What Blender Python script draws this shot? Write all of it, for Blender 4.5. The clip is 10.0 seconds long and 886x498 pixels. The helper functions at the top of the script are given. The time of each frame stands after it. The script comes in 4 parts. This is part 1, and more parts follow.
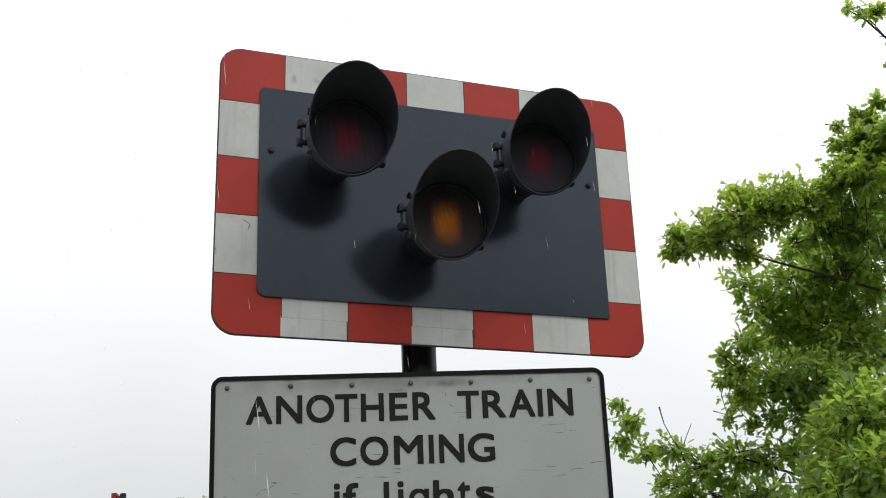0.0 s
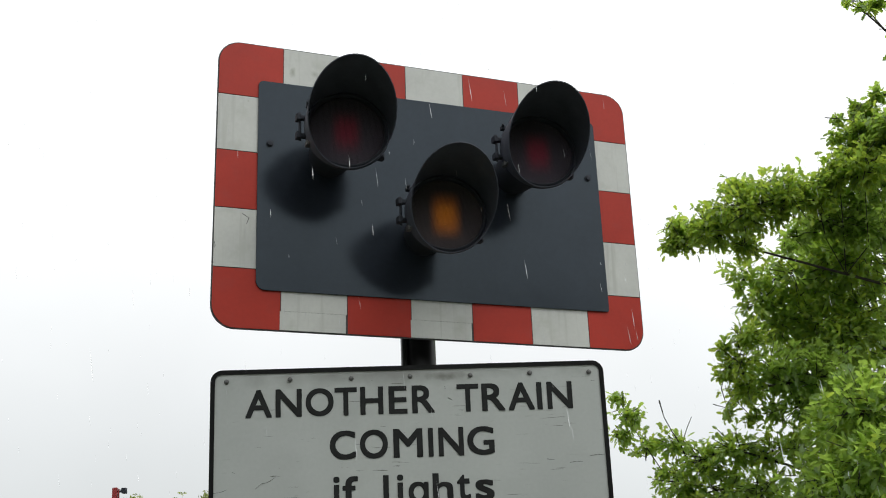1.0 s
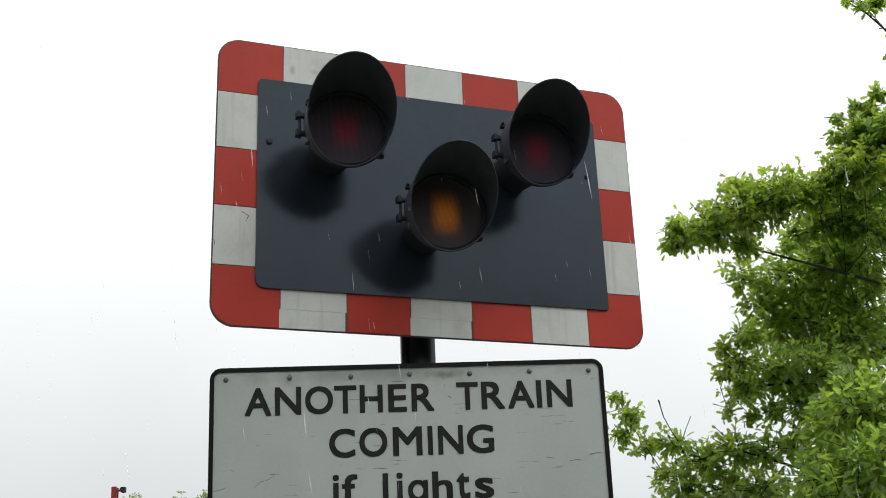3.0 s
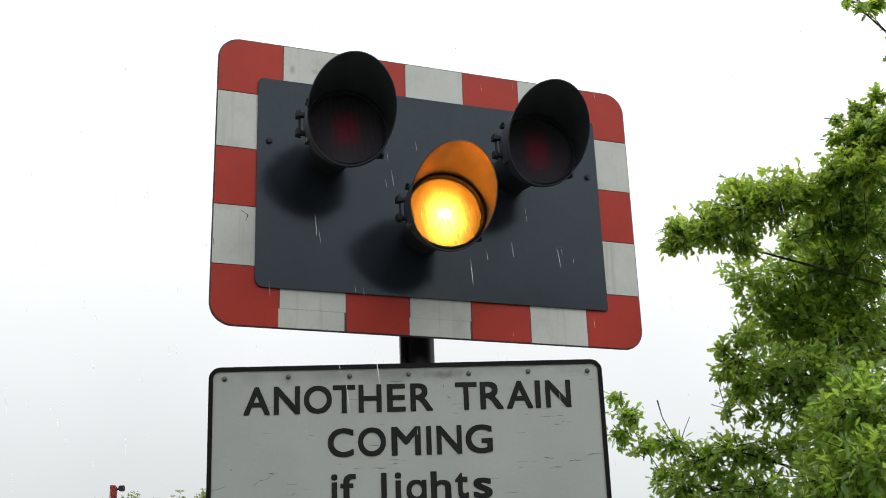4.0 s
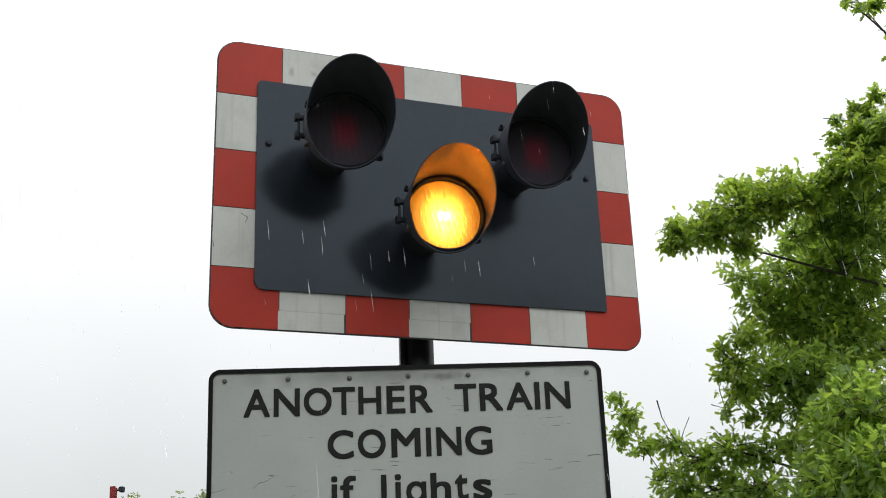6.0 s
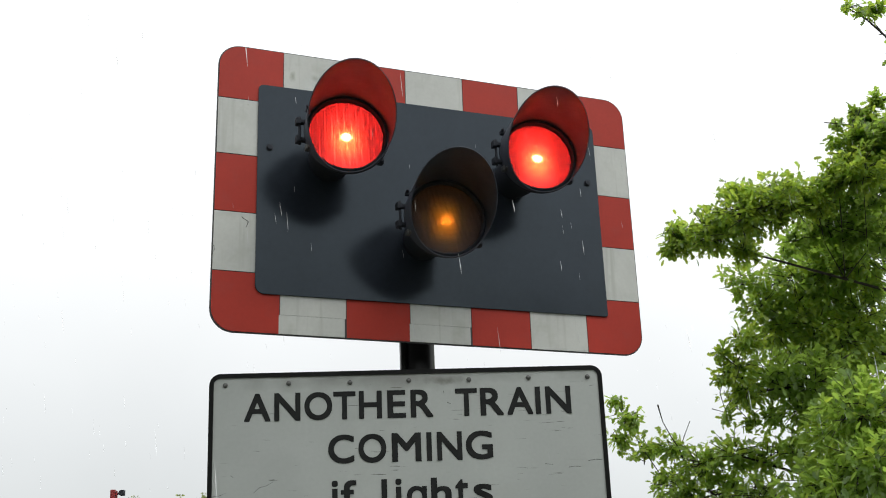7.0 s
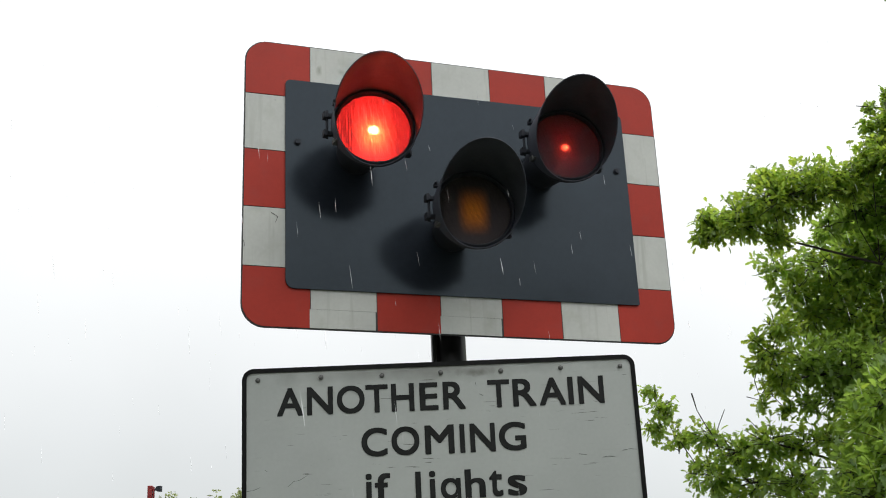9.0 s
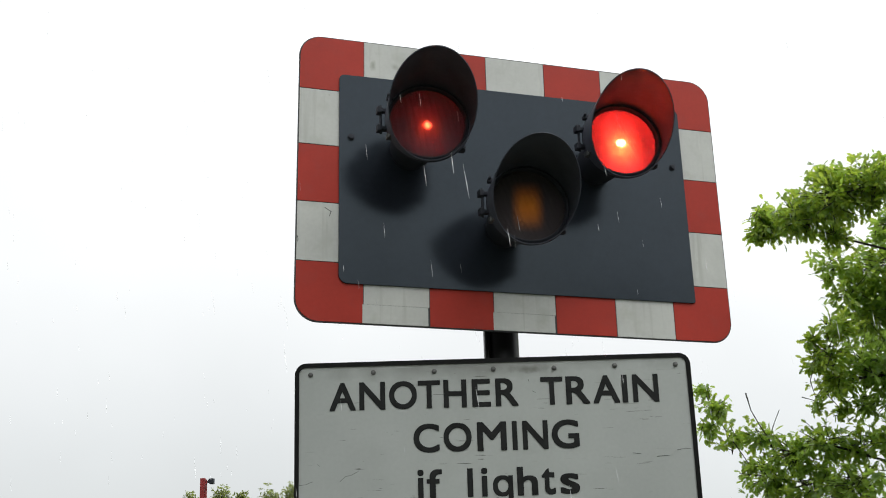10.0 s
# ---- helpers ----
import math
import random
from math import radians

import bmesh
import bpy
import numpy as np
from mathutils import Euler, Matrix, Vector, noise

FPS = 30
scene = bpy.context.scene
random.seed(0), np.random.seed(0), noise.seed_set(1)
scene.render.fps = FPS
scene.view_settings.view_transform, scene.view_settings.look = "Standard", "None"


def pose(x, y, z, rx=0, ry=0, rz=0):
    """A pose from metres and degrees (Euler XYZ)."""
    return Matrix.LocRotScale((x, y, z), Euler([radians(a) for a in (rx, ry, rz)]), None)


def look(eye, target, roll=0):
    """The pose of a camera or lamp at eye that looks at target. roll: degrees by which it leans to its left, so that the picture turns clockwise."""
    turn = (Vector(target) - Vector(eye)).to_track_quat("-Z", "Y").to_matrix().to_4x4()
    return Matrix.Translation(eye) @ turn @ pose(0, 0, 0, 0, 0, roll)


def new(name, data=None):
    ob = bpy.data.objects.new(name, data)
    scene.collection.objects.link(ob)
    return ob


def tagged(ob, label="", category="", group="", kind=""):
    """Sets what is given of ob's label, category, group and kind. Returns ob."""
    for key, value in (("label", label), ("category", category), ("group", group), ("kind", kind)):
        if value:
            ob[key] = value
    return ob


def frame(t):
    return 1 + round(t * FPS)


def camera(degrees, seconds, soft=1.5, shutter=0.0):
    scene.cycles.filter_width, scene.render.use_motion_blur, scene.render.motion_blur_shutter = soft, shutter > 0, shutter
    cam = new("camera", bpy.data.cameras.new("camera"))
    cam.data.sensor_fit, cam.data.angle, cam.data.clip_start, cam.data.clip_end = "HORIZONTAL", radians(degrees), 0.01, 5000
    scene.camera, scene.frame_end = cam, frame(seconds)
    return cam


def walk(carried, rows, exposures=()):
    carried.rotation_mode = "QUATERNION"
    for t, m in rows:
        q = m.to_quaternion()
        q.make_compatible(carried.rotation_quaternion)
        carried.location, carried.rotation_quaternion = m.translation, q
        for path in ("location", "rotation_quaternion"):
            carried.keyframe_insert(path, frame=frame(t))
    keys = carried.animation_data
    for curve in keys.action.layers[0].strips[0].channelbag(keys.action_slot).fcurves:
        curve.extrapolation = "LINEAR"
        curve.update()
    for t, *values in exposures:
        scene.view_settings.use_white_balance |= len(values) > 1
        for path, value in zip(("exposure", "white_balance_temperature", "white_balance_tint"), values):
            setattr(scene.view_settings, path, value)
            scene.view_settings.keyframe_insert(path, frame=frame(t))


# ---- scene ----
# ---- camera ----
EYE_Z = 1.6
PATH = [
    (0.0, -0.0022, -0.0018, 0.0020, 16.53, 2.26, -0.04),
    (0.5, -0.0001, -0.0011, -0.0003, 16.46, 2.25, -0.03),
    (1.0, 0.0, 0.0, 0.0000, 16.24, 2.38, 0.0),
    (1.5, -0.0026, 0.0004, -0.0013, 16.28, 2.34, 0.06),
    (2.0, -0.0034, 0.0005, -0.0013, 16.27, 2.50, -0.15),
    (2.5, -0.0014, 0.0033, -0.0026, 16.23, 2.43, -0.08),
    (4.0, -0.0004, 0.0026, -0.0023, 16.20, 2.13, -0.13),
    (4.5, -0.0014, -0.0013, 0.0013, 16.15, 2.06, -0.17),
    (5.0, 0.0012, -0.0022, 0.0014, 16.16, 2.13, -0.18),
    (5.5, 0.0001, -0.0024, -0.0004, 16.16, 2.28, -0.13),
    (7.0, 0.0001, -0.0029, 0.0023, 16.39, 2.19, -0.10),
    (7.5, 0.0026, -0.0047, -0.0015, 16.42, 2.29, -0.08),
    (8.0, 0.0034, -0.0041, 0.0011, 16.28, 2.34, -0.10),
    (8.5, 0.0014, 0.0041, 0.0003, 16.15, 2.66, -0.09),
    (8.7, 0.0013, 0.0038, 0.0010, 16.12, 2.70, 0.32),
    (8.85, 0.0013, 0.0035, 0.0016, 16.07, 2.73, 0.88),
    (9.0, 0.0012, 0.0033, 0.0021, 16.08, 2.77, 1.69),
    (9.25, -0.0025, 0.0056, 0.0013, 16.12, 2.72, 2.76),
    (9.5, -0.0060, 0.0079, 0.0006, 16.16, 2.66, 3.24),
    (9.75, -0.0054, 0.0117, 0.0022, 16.08, 2.20, 3.62),
    (10.0, -0.0048, 0.0154, 0.0038, 16.00, 1.73, 4.12),
]
cam = camera(43.60, 10.0, soft=1.0)
walk(cam, [(t, pose(x, y, EYE_Z + z, 90 + p, r, w)) for t, x, y, z, p, r, w in PATH])

# ---- sky and sun: a bright overcast day with light rain ----
SUN_UP, SUN_TURN = 56, 121
world = bpy.data.worlds.new("overcast_sky")
scene.world = world
world.use_nodes = True
wn, wl = world.node_tree.nodes, world.node_tree.links
wn.clear()
w_out, w_bg = wn.new("ShaderNodeOutputWorld"), wn.new("ShaderNodeBackground")
sky = wn.new("ShaderNodeTexSky")
sky.sky_type, sky.sun_disc = "NISHITA", False
sky.sun_elevation, sky.sun_rotation = radians(SUN_UP), radians(SUN_TURN)
dim = wn.new("ShaderNodeVectorMath")
dim.operation = "SCALE"
dim.inputs["Scale"].default_value = 0.08
wl.new(sky.outputs[0], dim.inputs[0])
tc, sep = wn.new("ShaderNodeTexCoord"), wn.new("ShaderNodeSeparateXYZ")
wl.new(tc.outputs["Generated"], sep.inputs[0])
ramp = wn.new("ShaderNodeValToRGB")
els = ramp.color_ramp.elements
els[0].position, els[0].color = 0.0, (0.72, 0.755, 0.765, 1)
els[1].position, els[1].color = 1.0, (1.62, 1.66, 1.70, 1)
mid = els.new(0.26)
mid.color = (1.08, 1.10, 1.105, 1)
high = els.new(0.62)
high.color = (1.32, 1.35, 1.37, 1)
wl.new(sep.outputs["Z"], ramp.inputs[0])
cloud = wn.new("ShaderNodeTexNoise")
cloud.inputs["Scale"].default_value, cloud.inputs["Detail"].default_value = 2.2, 5
wl.new(tc.outputs["Generated"], cloud.inputs["Vector"])
puff = wn.new("ShaderNodeMapRange")
puff.inputs["From Min"].default_value, puff.inputs["From Max"].default_value = 0.3, 0.7
puff.inputs["To Min"].default_value, puff.inputs["To Max"].default_value = 0.93, 1.07
wl.new(cloud.outputs["Fac"], puff.inputs["Value"])
lit = wn.new("ShaderNodeVectorMath")
lit.operation = "SCALE"
wl.new(ramp.outputs["Color"], lit.inputs[0])
side, tilt = wn.new("ShaderNodeMath"), wn.new("ShaderNodeMath")
side.operation, tilt.operation = "MULTIPLY_ADD", "MULTIPLY"
side.inputs[1].default_value, side.inputs[2].default_value = 0.16, 1.01
wl.new(sep.outputs["X"], side.inputs[0])
wl.new(side.outputs[0], tilt.inputs[0])
wl.new(puff.outputs["Result"], tilt.inputs[1])
wl.new(tilt.outputs[0], lit.inputs["Scale"])
both = wn.new("ShaderNodeMix")
both.data_type = "RGBA"
both.inputs["Factor"].default_value = 0.94
wl.new(dim.outputs[0], both.inputs["A"])
wl.new(lit.outputs[0], both.inputs["B"])
wl.new(both.outputs["Result"], w_bg.inputs["Color"])
w_bg.inputs["Strength"].default_value = 1.0
wl.new(w_bg.outputs[0], w_out.inputs[0])

sun_data = bpy.data.lights.new("sun", "SUN")
sun_data.energy, sun_data.angle, sun_data.color = 1.1, radians(24), (1.0, 0.995, 0.975)
sun = new("sun", sun_data)
sun.matrix_world = look((8.08, -2.56, 15.98), (0, 2.3, 2.0))


# ---- materials ----
def mat(name, base, rough=0.5, metal=0.0, vary=0.15, scale=8.0, bump=0.0, fine=120.0, dirt=None, dirt_amount=0.0,
        stretch=(1, 1, 1), spec=0.5, spread=0.1):
    """Principled surface: two scales of noise on colour and roughness, fine relief, stains."""
    m = bpy.data.materials.new(name)
    m.use_nodes = True
    n, l = m.node_tree.nodes, m.node_tree.links
    b = n["Principled BSDF"]
    b.inputs["Metallic"].default_value = metal
    b.inputs["Specular IOR Level"].default_value = spec
    co, mp = n.new("ShaderNodeTexCoord"), n.new("ShaderNodeMapping")
    mp.inputs["Scale"].default_value = stretch
    l.new(co.outputs["Object"], mp.inputs["Vector"])
    big, small = n.new("ShaderNodeTexNoise"), n.new("ShaderNodeTexNoise")
    big.inputs["Scale"].default_value, big.inputs["Detail"].default_value = scale, 6
    small.inputs["Scale"].default_value, small.inputs["Detail"].default_value = fine, 3
    l.new(mp.outputs[0], big.inputs["Vector"])
    l.new(mp.outputs[0], small.inputs["Vector"])
    add = n.new("ShaderNodeMath")
    add.operation = "MULTIPLY_ADD"
    add.inputs[1].default_value = 0.35
    l.new(small.outputs["Fac"], add.inputs[0])
    l.new(big.outputs["Fac"], add.inputs[2])
    rng = n.new("ShaderNodeMapRange")
    rng.inputs["From Min"].default_value, rng.inputs["From Max"].default_value = 0.45, 0.9
    rng.inputs["To Min"].default_value, rng.inputs["To Max"].default_value = 1 - vary, 1 + vary
    l.new(add.outputs[0], rng.inputs["Value"])
    col = n.new("ShaderNodeVectorMath")
    col.operation = "SCALE"
    col.inputs[0].default_value = base
    l.new(rng.outputs["Result"], col.inputs["Scale"])
    colour = col.outputs[0]
    if dirt:
        st, mr, mx = n.new("ShaderNodeTexNoise"), n.new("ShaderNodeMapRange"), n.new("ShaderNodeMix")
        st.inputs["Scale"].default_value, st.inputs["Detail"].default_value = scale * 1.7, 8
        l.new(mp.outputs[0], st.inputs["Vector"])
        mr.inputs["From Min"].default_value, mr.inputs["From Max"].default_value = 0.55, 0.75
        mr.inputs["To Max"].default_value = dirt_amount
        l.new(st.outputs["Fac"], mr.inputs["Value"])
        mx.data_type = "RGBA"
        mx.inputs["B"].default_value = (*dirt, 1)
        l.new(mr.outputs["Result"], mx.inputs["Factor"])
        l.new(colour, mx.inputs["A"])
        colour = mx.outputs["Result"]
    l.new(colour, b.inputs["Base Color"])
    rr = n.new("ShaderNodeMapRange")
    rr.inputs["To Min"].default_value, rr.inputs["To Max"].default_value = max(rough - spread, 0.02), min(rough + spread, 1)
    l.new(big.outputs["Fac"], rr.inputs["Value"])
    l.new(rr.outputs["Result"], b.inputs["Roughness"])
    if bump:
        bp = n.new("ShaderNodeBump")
        bp.inputs["Strength"].default_value, bp.inputs["Distance"].default_value = bump, 0.002
        l.new(small.outputs["Fac"], bp.inputs["Height"])
        l.new(bp.outputs[0], b.inputs["Normal"])
    return m


def scratched(m, colour, scale, stretch, low, high, patch=0.0):
    """Adds thin cracks or scratches, drawn out along one way, over a material's colour."""
    n, l = m.node_tree.nodes, m.node_tree.links
    b = n["Principled BSDF"]
    old = b.inputs["Base Color"].links[0].from_socket
    co, mp, nz = n.new("ShaderNodeTexCoord"), n.new("ShaderNodeMapping"), n.new("ShaderNodeTexNoise")
    mp.inputs["Scale"].default_value = stretch
    nz.inputs["Scale"].default_value, nz.inputs["Detail"].default_value = scale, 4
    nz.inputs["Distortion"].default_value = 0.6
    l.new(co.outputs["Object"], mp.inputs["Vector"])
    l.new(mp.outputs[0], nz.inputs["Vector"])
    mr, mx = n.new("ShaderNodeMapRange"), n.new("ShaderNodeMix")
    mr.inputs["From Min"].default_value, mr.inputs["From Max"].default_value = low, high
    l.new(nz.outputs["Fac"], mr.inputs["Value"])
    share = mr.outputs["Result"]
    if patch:
        # only in worn patches
        pn, pr, pm = n.new("ShaderNodeTexNoise"), n.new("ShaderNodeMapRange"), n.new("ShaderNodeMath")
        pn.inputs["Scale"].default_value, pn.inputs["Detail"].default_value = patch, 2
        l.new(co.outputs["Object"], pn.inputs["Vector"])
        pr.inputs["From Min"].default_value, pr.inputs["From Max"].default_value = 0.46, 0.60
        l.new(pn.outputs["Fac"], pr.inputs["Value"])
        pm.operation = "MULTIPLY"
        l.new(share, pm.inputs[0])
        l.new(pr.outputs["Result"], pm.inputs[1])
        share = pm.outputs[0]
    mx.data_type = "RGBA"
    mx.inputs["B"].default_value = (*colour, 1)
    l.new(share, mx.inputs["Factor"])
    l.new(old, mx.inputs["A"])
    l.new(mx.outputs["Result"], b.inputs["Base Color"])
    return m


def darkened(m, centre, size, colour, scale):
    """A darker patch, ragged at its edge, at a place on a face; for grime and for the sign's top band."""
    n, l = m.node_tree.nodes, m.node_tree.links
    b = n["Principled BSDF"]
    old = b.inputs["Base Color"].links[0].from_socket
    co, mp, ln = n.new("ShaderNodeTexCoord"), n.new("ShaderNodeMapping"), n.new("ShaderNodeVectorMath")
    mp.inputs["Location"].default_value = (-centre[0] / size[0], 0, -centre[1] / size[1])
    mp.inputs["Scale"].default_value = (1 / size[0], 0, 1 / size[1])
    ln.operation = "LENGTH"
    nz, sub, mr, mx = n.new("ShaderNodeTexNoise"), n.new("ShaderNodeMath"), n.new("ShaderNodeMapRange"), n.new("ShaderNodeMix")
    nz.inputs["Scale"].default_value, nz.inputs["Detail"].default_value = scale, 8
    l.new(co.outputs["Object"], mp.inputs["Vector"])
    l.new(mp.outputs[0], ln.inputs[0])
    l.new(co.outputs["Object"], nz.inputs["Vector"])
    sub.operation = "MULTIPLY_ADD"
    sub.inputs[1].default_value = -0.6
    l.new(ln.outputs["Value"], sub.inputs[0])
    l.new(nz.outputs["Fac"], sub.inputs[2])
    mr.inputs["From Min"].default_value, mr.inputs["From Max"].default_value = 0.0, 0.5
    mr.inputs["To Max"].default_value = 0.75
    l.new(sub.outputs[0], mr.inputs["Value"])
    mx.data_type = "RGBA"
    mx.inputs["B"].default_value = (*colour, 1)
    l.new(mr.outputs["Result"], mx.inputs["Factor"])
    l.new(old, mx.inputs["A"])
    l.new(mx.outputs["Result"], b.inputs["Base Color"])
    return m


def lamp_glow(name, body, halo, core):
    """The lit reflector behind a lens: a ribbed body, an upright soft band, a halo and the bulb's hot core.
    body, halo and core: colour and strength, and for the last two their width."""
    m = bpy.data.materials.new(name)
    m.use_nodes = True
    n, l = m.node_tree.nodes, m.node_tree.links
    n.clear()
    out, em = n.new("ShaderNodeOutputMaterial"), n.new("ShaderNodeEmission")
    co, sx = n.new("ShaderNodeTexCoord"), n.new("ShaderNodeSeparateXYZ")
    l.new(co.outputs["Object"], sx.inputs[0])

    def sums(kind, a, b):
        q = n.new("ShaderNodeMath")
        q.operation = kind
        for k, v in enumerate((a, b)):
            if isinstance(v, (int, float)):
                q.inputs[k].default_value = v
            else:
                l.new(v, q.inputs[k])
        return q.outputs[0]

    def bell(width, tall, down, square=2):
        u = sums("POWER", sums("ABSOLUTE", sums("DIVIDE", sx.outputs["X"], width), 0), square)
        v = sums("POWER", sums("ABSOLUTE", sums("DIVIDE", sums("ADD", sx.outputs["Z"], down), tall), 0), square)
        return sums("POWER", 0.37, sums("ADD", u, v))

    def tint(colour, strength):
        q = n.new("ShaderNodeVectorMath")
        q.operation = "SCALE"
        q.inputs[0].default_value = colour
        l.new(strength, q.inputs["Scale"])
        return q.outputs[0]

    # upright ribs and fine cross lines of the lens, and a little dirt
    rib = n.new("ShaderNodeMapRange")
    rib.inputs["From Min"].default_value, rib.inputs["From Max"].default_value = -1.0, 0.0
    rib.inputs["To Min"].default_value, rib.inputs["To Max"].default_value = 0.28, 1.0
    l.new(sums("SINE", sums("MULTIPLY", sx.outputs["X"], 2 * math.pi / 0.0056), 0), rib.inputs["Value"])
    cross = n.new("ShaderNodeMapRange")
    cross.inputs["From Min"].default_value, cross.inputs["From Max"].default_value = -1.0, -0.4
    cross.inputs["To Min"].default_value, cross.inputs["To Max"].default_value = 0.75, 1.0
    l.new(sums("SINE", sums("MULTIPLY", sx.outputs["Z"], 2 * math.pi / 0.0071), 0), cross.inputs["Value"])
    nz, grime = n.new("ShaderNodeTexNoise"), n.new("ShaderNodeMapRange")
    nz.inputs["Scale"].default_value, nz.inputs["Detail"].default_value = 110, 5
    l.new(co.outputs["Object"], nz.inputs["Vector"])
    grime.inputs["From Min"].default_value, grime.inputs["From Max"].default_value = 0.35, 0.55
    grime.inputs["To Min"].default_value, grime.inputs["To Max"].default_value = 0.75, 1.0
    l.new(nz.outputs["Fac"], grime.inputs["Value"])
    lined = sums("MULTIPLY", sums("MULTIPLY", rib.outputs["Result"], cross.outputs["Result"]), grime.outputs["Result"])
    level = sums("ADD", 0.30, sums("MULTIPLY", 0.8, bell(0.040, 0.070, 0.012, 4)))
    add1, add2 = n.new("ShaderNodeVectorMath"), n.new("ShaderNodeVectorMath")
    l.new(tint(body[0], sums("MULTIPLY", sums("MULTIPLY", level, lined), body[1])), add1.inputs[0])
    l.new(tint(halo[0], sums("MULTIPLY", sums("MULTIPLY", bell(halo[2], halo[2] * 1.2, 0.012), lined), halo[1])), add1.inputs[1])
    l.new(add1.outputs[0], add2.inputs[0])
    l.new(tint(core[0], sums("MULTIPLY", bell(core[2], core[2] * 0.8, 0.003), core[1])), add2.inputs[1])
    l.new(add2.outputs[0], em.inputs["Color"])
    l.new(em.outputs[0], out.inputs[0])
    return m


def dark_glass(name, clear, tint, pitch, patch):
    """Smoked filter glass, added to dim the lamp, graded across each of its fine strips: dark, then grading off, then
    clear;
    its middle carries a soft coloured patch, the lens's daylight reflection painted into the colour."""
    m = bpy.data.materials.new(name)
    m.use_nodes = True
    n, l = m.node_tree.nodes, m.node_tree.links
    n.clear()
    out, add = n.new("ShaderNodeOutputMaterial"), n.new("ShaderNodeAddShader")
    tr, df = n.new("ShaderNodeBsdfTransparent"), n.new("ShaderNodeBsdfDiffuse")
    co, sep_x, per, fr = n.new("ShaderNodeTexCoord"), n.new("ShaderNodeSeparateXYZ"), n.new("ShaderNodeMath"), n.new("ShaderNodeMath")
    per.operation, fr.operation = "DIVIDE", "FRACT"
    per.inputs[1].default_value = pitch
    l.new(co.outputs["Object"], sep_x.inputs[0])
    l.new(sep_x.outputs["X"], per.inputs[0])
    l.new(per.outputs[0], fr.inputs[0])
    grade, power = n.new("ShaderNodeMapRange"), n.new("ShaderNodeMath")
    grade.inputs["From Min"].default_value, grade.inputs["From Max"].default_value = 0.40, 0.70
    grade.inputs["To Min"].default_value, grade.inputs["To Max"].default_value = 1.0, 0.0
    l.new(fr.outputs[0], grade.inputs["Value"])
    power.operation = "POWER"
    power.inputs[0].default_value = clear
    l.new(grade.outputs["Result"], power.inputs[1])
    shut, passes = n.new("ShaderNodeMath"), n.new("ShaderNodeMath")
    shut.operation, passes.operation = "LESS_THAN", "MULTIPLY"
    shut.inputs[1].default_value = 0.999
    l.new(grade.outputs["Result"], shut.inputs[0])
    l.new(power.outputs[0], passes.inputs[0])
    l.new(shut.outputs[0], passes.inputs[1])
    l.new(passes.outputs[0], tr.inputs["Color"])
    mid_x, mid_z, both_ways, shade = n.new("ShaderNodeMapRange"), n.new("ShaderNodeMapRange"), n.new("ShaderNodeMath"), n.new("ShaderNodeMix")
    for band, axis, inner, outer in ((mid_x, "X", 0.008, 0.044), (mid_z, "Z", 0.004, 0.068)):
        size = n.new("ShaderNodeMath")
        size.operation = "ABSOLUTE"
        l.new(sep_x.outputs[axis], size.inputs[0])
        band.interpolation_type = "SMOOTHSTEP"
        band.inputs["From Min"].default_value, band.inputs["From Max"].default_value = inner, outer
        band.inputs["To Min"].default_value, band.inputs["To Max"].default_value = 1.0, 0.0
        l.new(size.outputs[0], band.inputs["Value"])
    both_ways.operation = "MULTIPLY"
    l.new(mid_x.outputs["Result"], both_ways.inputs[0])
    l.new(mid_z.outputs["Result"], both_ways.inputs[1])
    shade.data_type = "RGBA"
    shade.inputs["A"].default_value, shade.inputs["B"].default_value = (*tint, 1), (*patch, 1)
    l.new(both_ways.outputs[0], shade.inputs["Factor"])
    l.new(shade.outputs["Result"], df.inputs["Color"])
    l.new(tr.outputs[0], add.inputs[0])
    l.new(df.outputs[0], add.inputs[1])
    l.new(add.outputs[0], out.inputs[0])
    return m


def slide(level, clear, pitch):
    """How far the graded glass slides for the given share of full light."""
    best, at = 9.0, 0.0
    for k in range(241):
        s = 0.60 * k / 240
        light = sum(clear ** (1 - min(max((s + 0.12 + 0.20 * (i + 0.5) / 12 - 0.40) / 0.30, 0), 1)) for i in range(12)) / 12
        miss = abs(math.log(light / max(level, clear)))
        if miss < best - 1e-9:
            best, at = miss, s
    return at * pitch


def clear_cover(name, gloss, tint=(1, 1, 1), rough=0.15):
    m = bpy.data.materials.new(name)
    m.use_nodes = True
    n, l = m.node_tree.nodes, m.node_tree.links
    n.clear()
    out, mix = n.new("ShaderNodeOutputMaterial"), n.new("ShaderNodeMixShader")
    tr, gl = n.new("ShaderNodeBsdfTransparent"), n.new("ShaderNodeBsdfGlossy")
    tr.inputs["Color"].default_value = (*tint, 1)
    gl.inputs["Roughness"].default_value = rough
    mix.inputs[0].default_value = gloss
    l.new(tr.outputs[0], mix.inputs[1])
    l.new(gl.outputs[0], mix.inputs[2])
    l.new(mix.outputs[0], out.inputs[0])
    return m


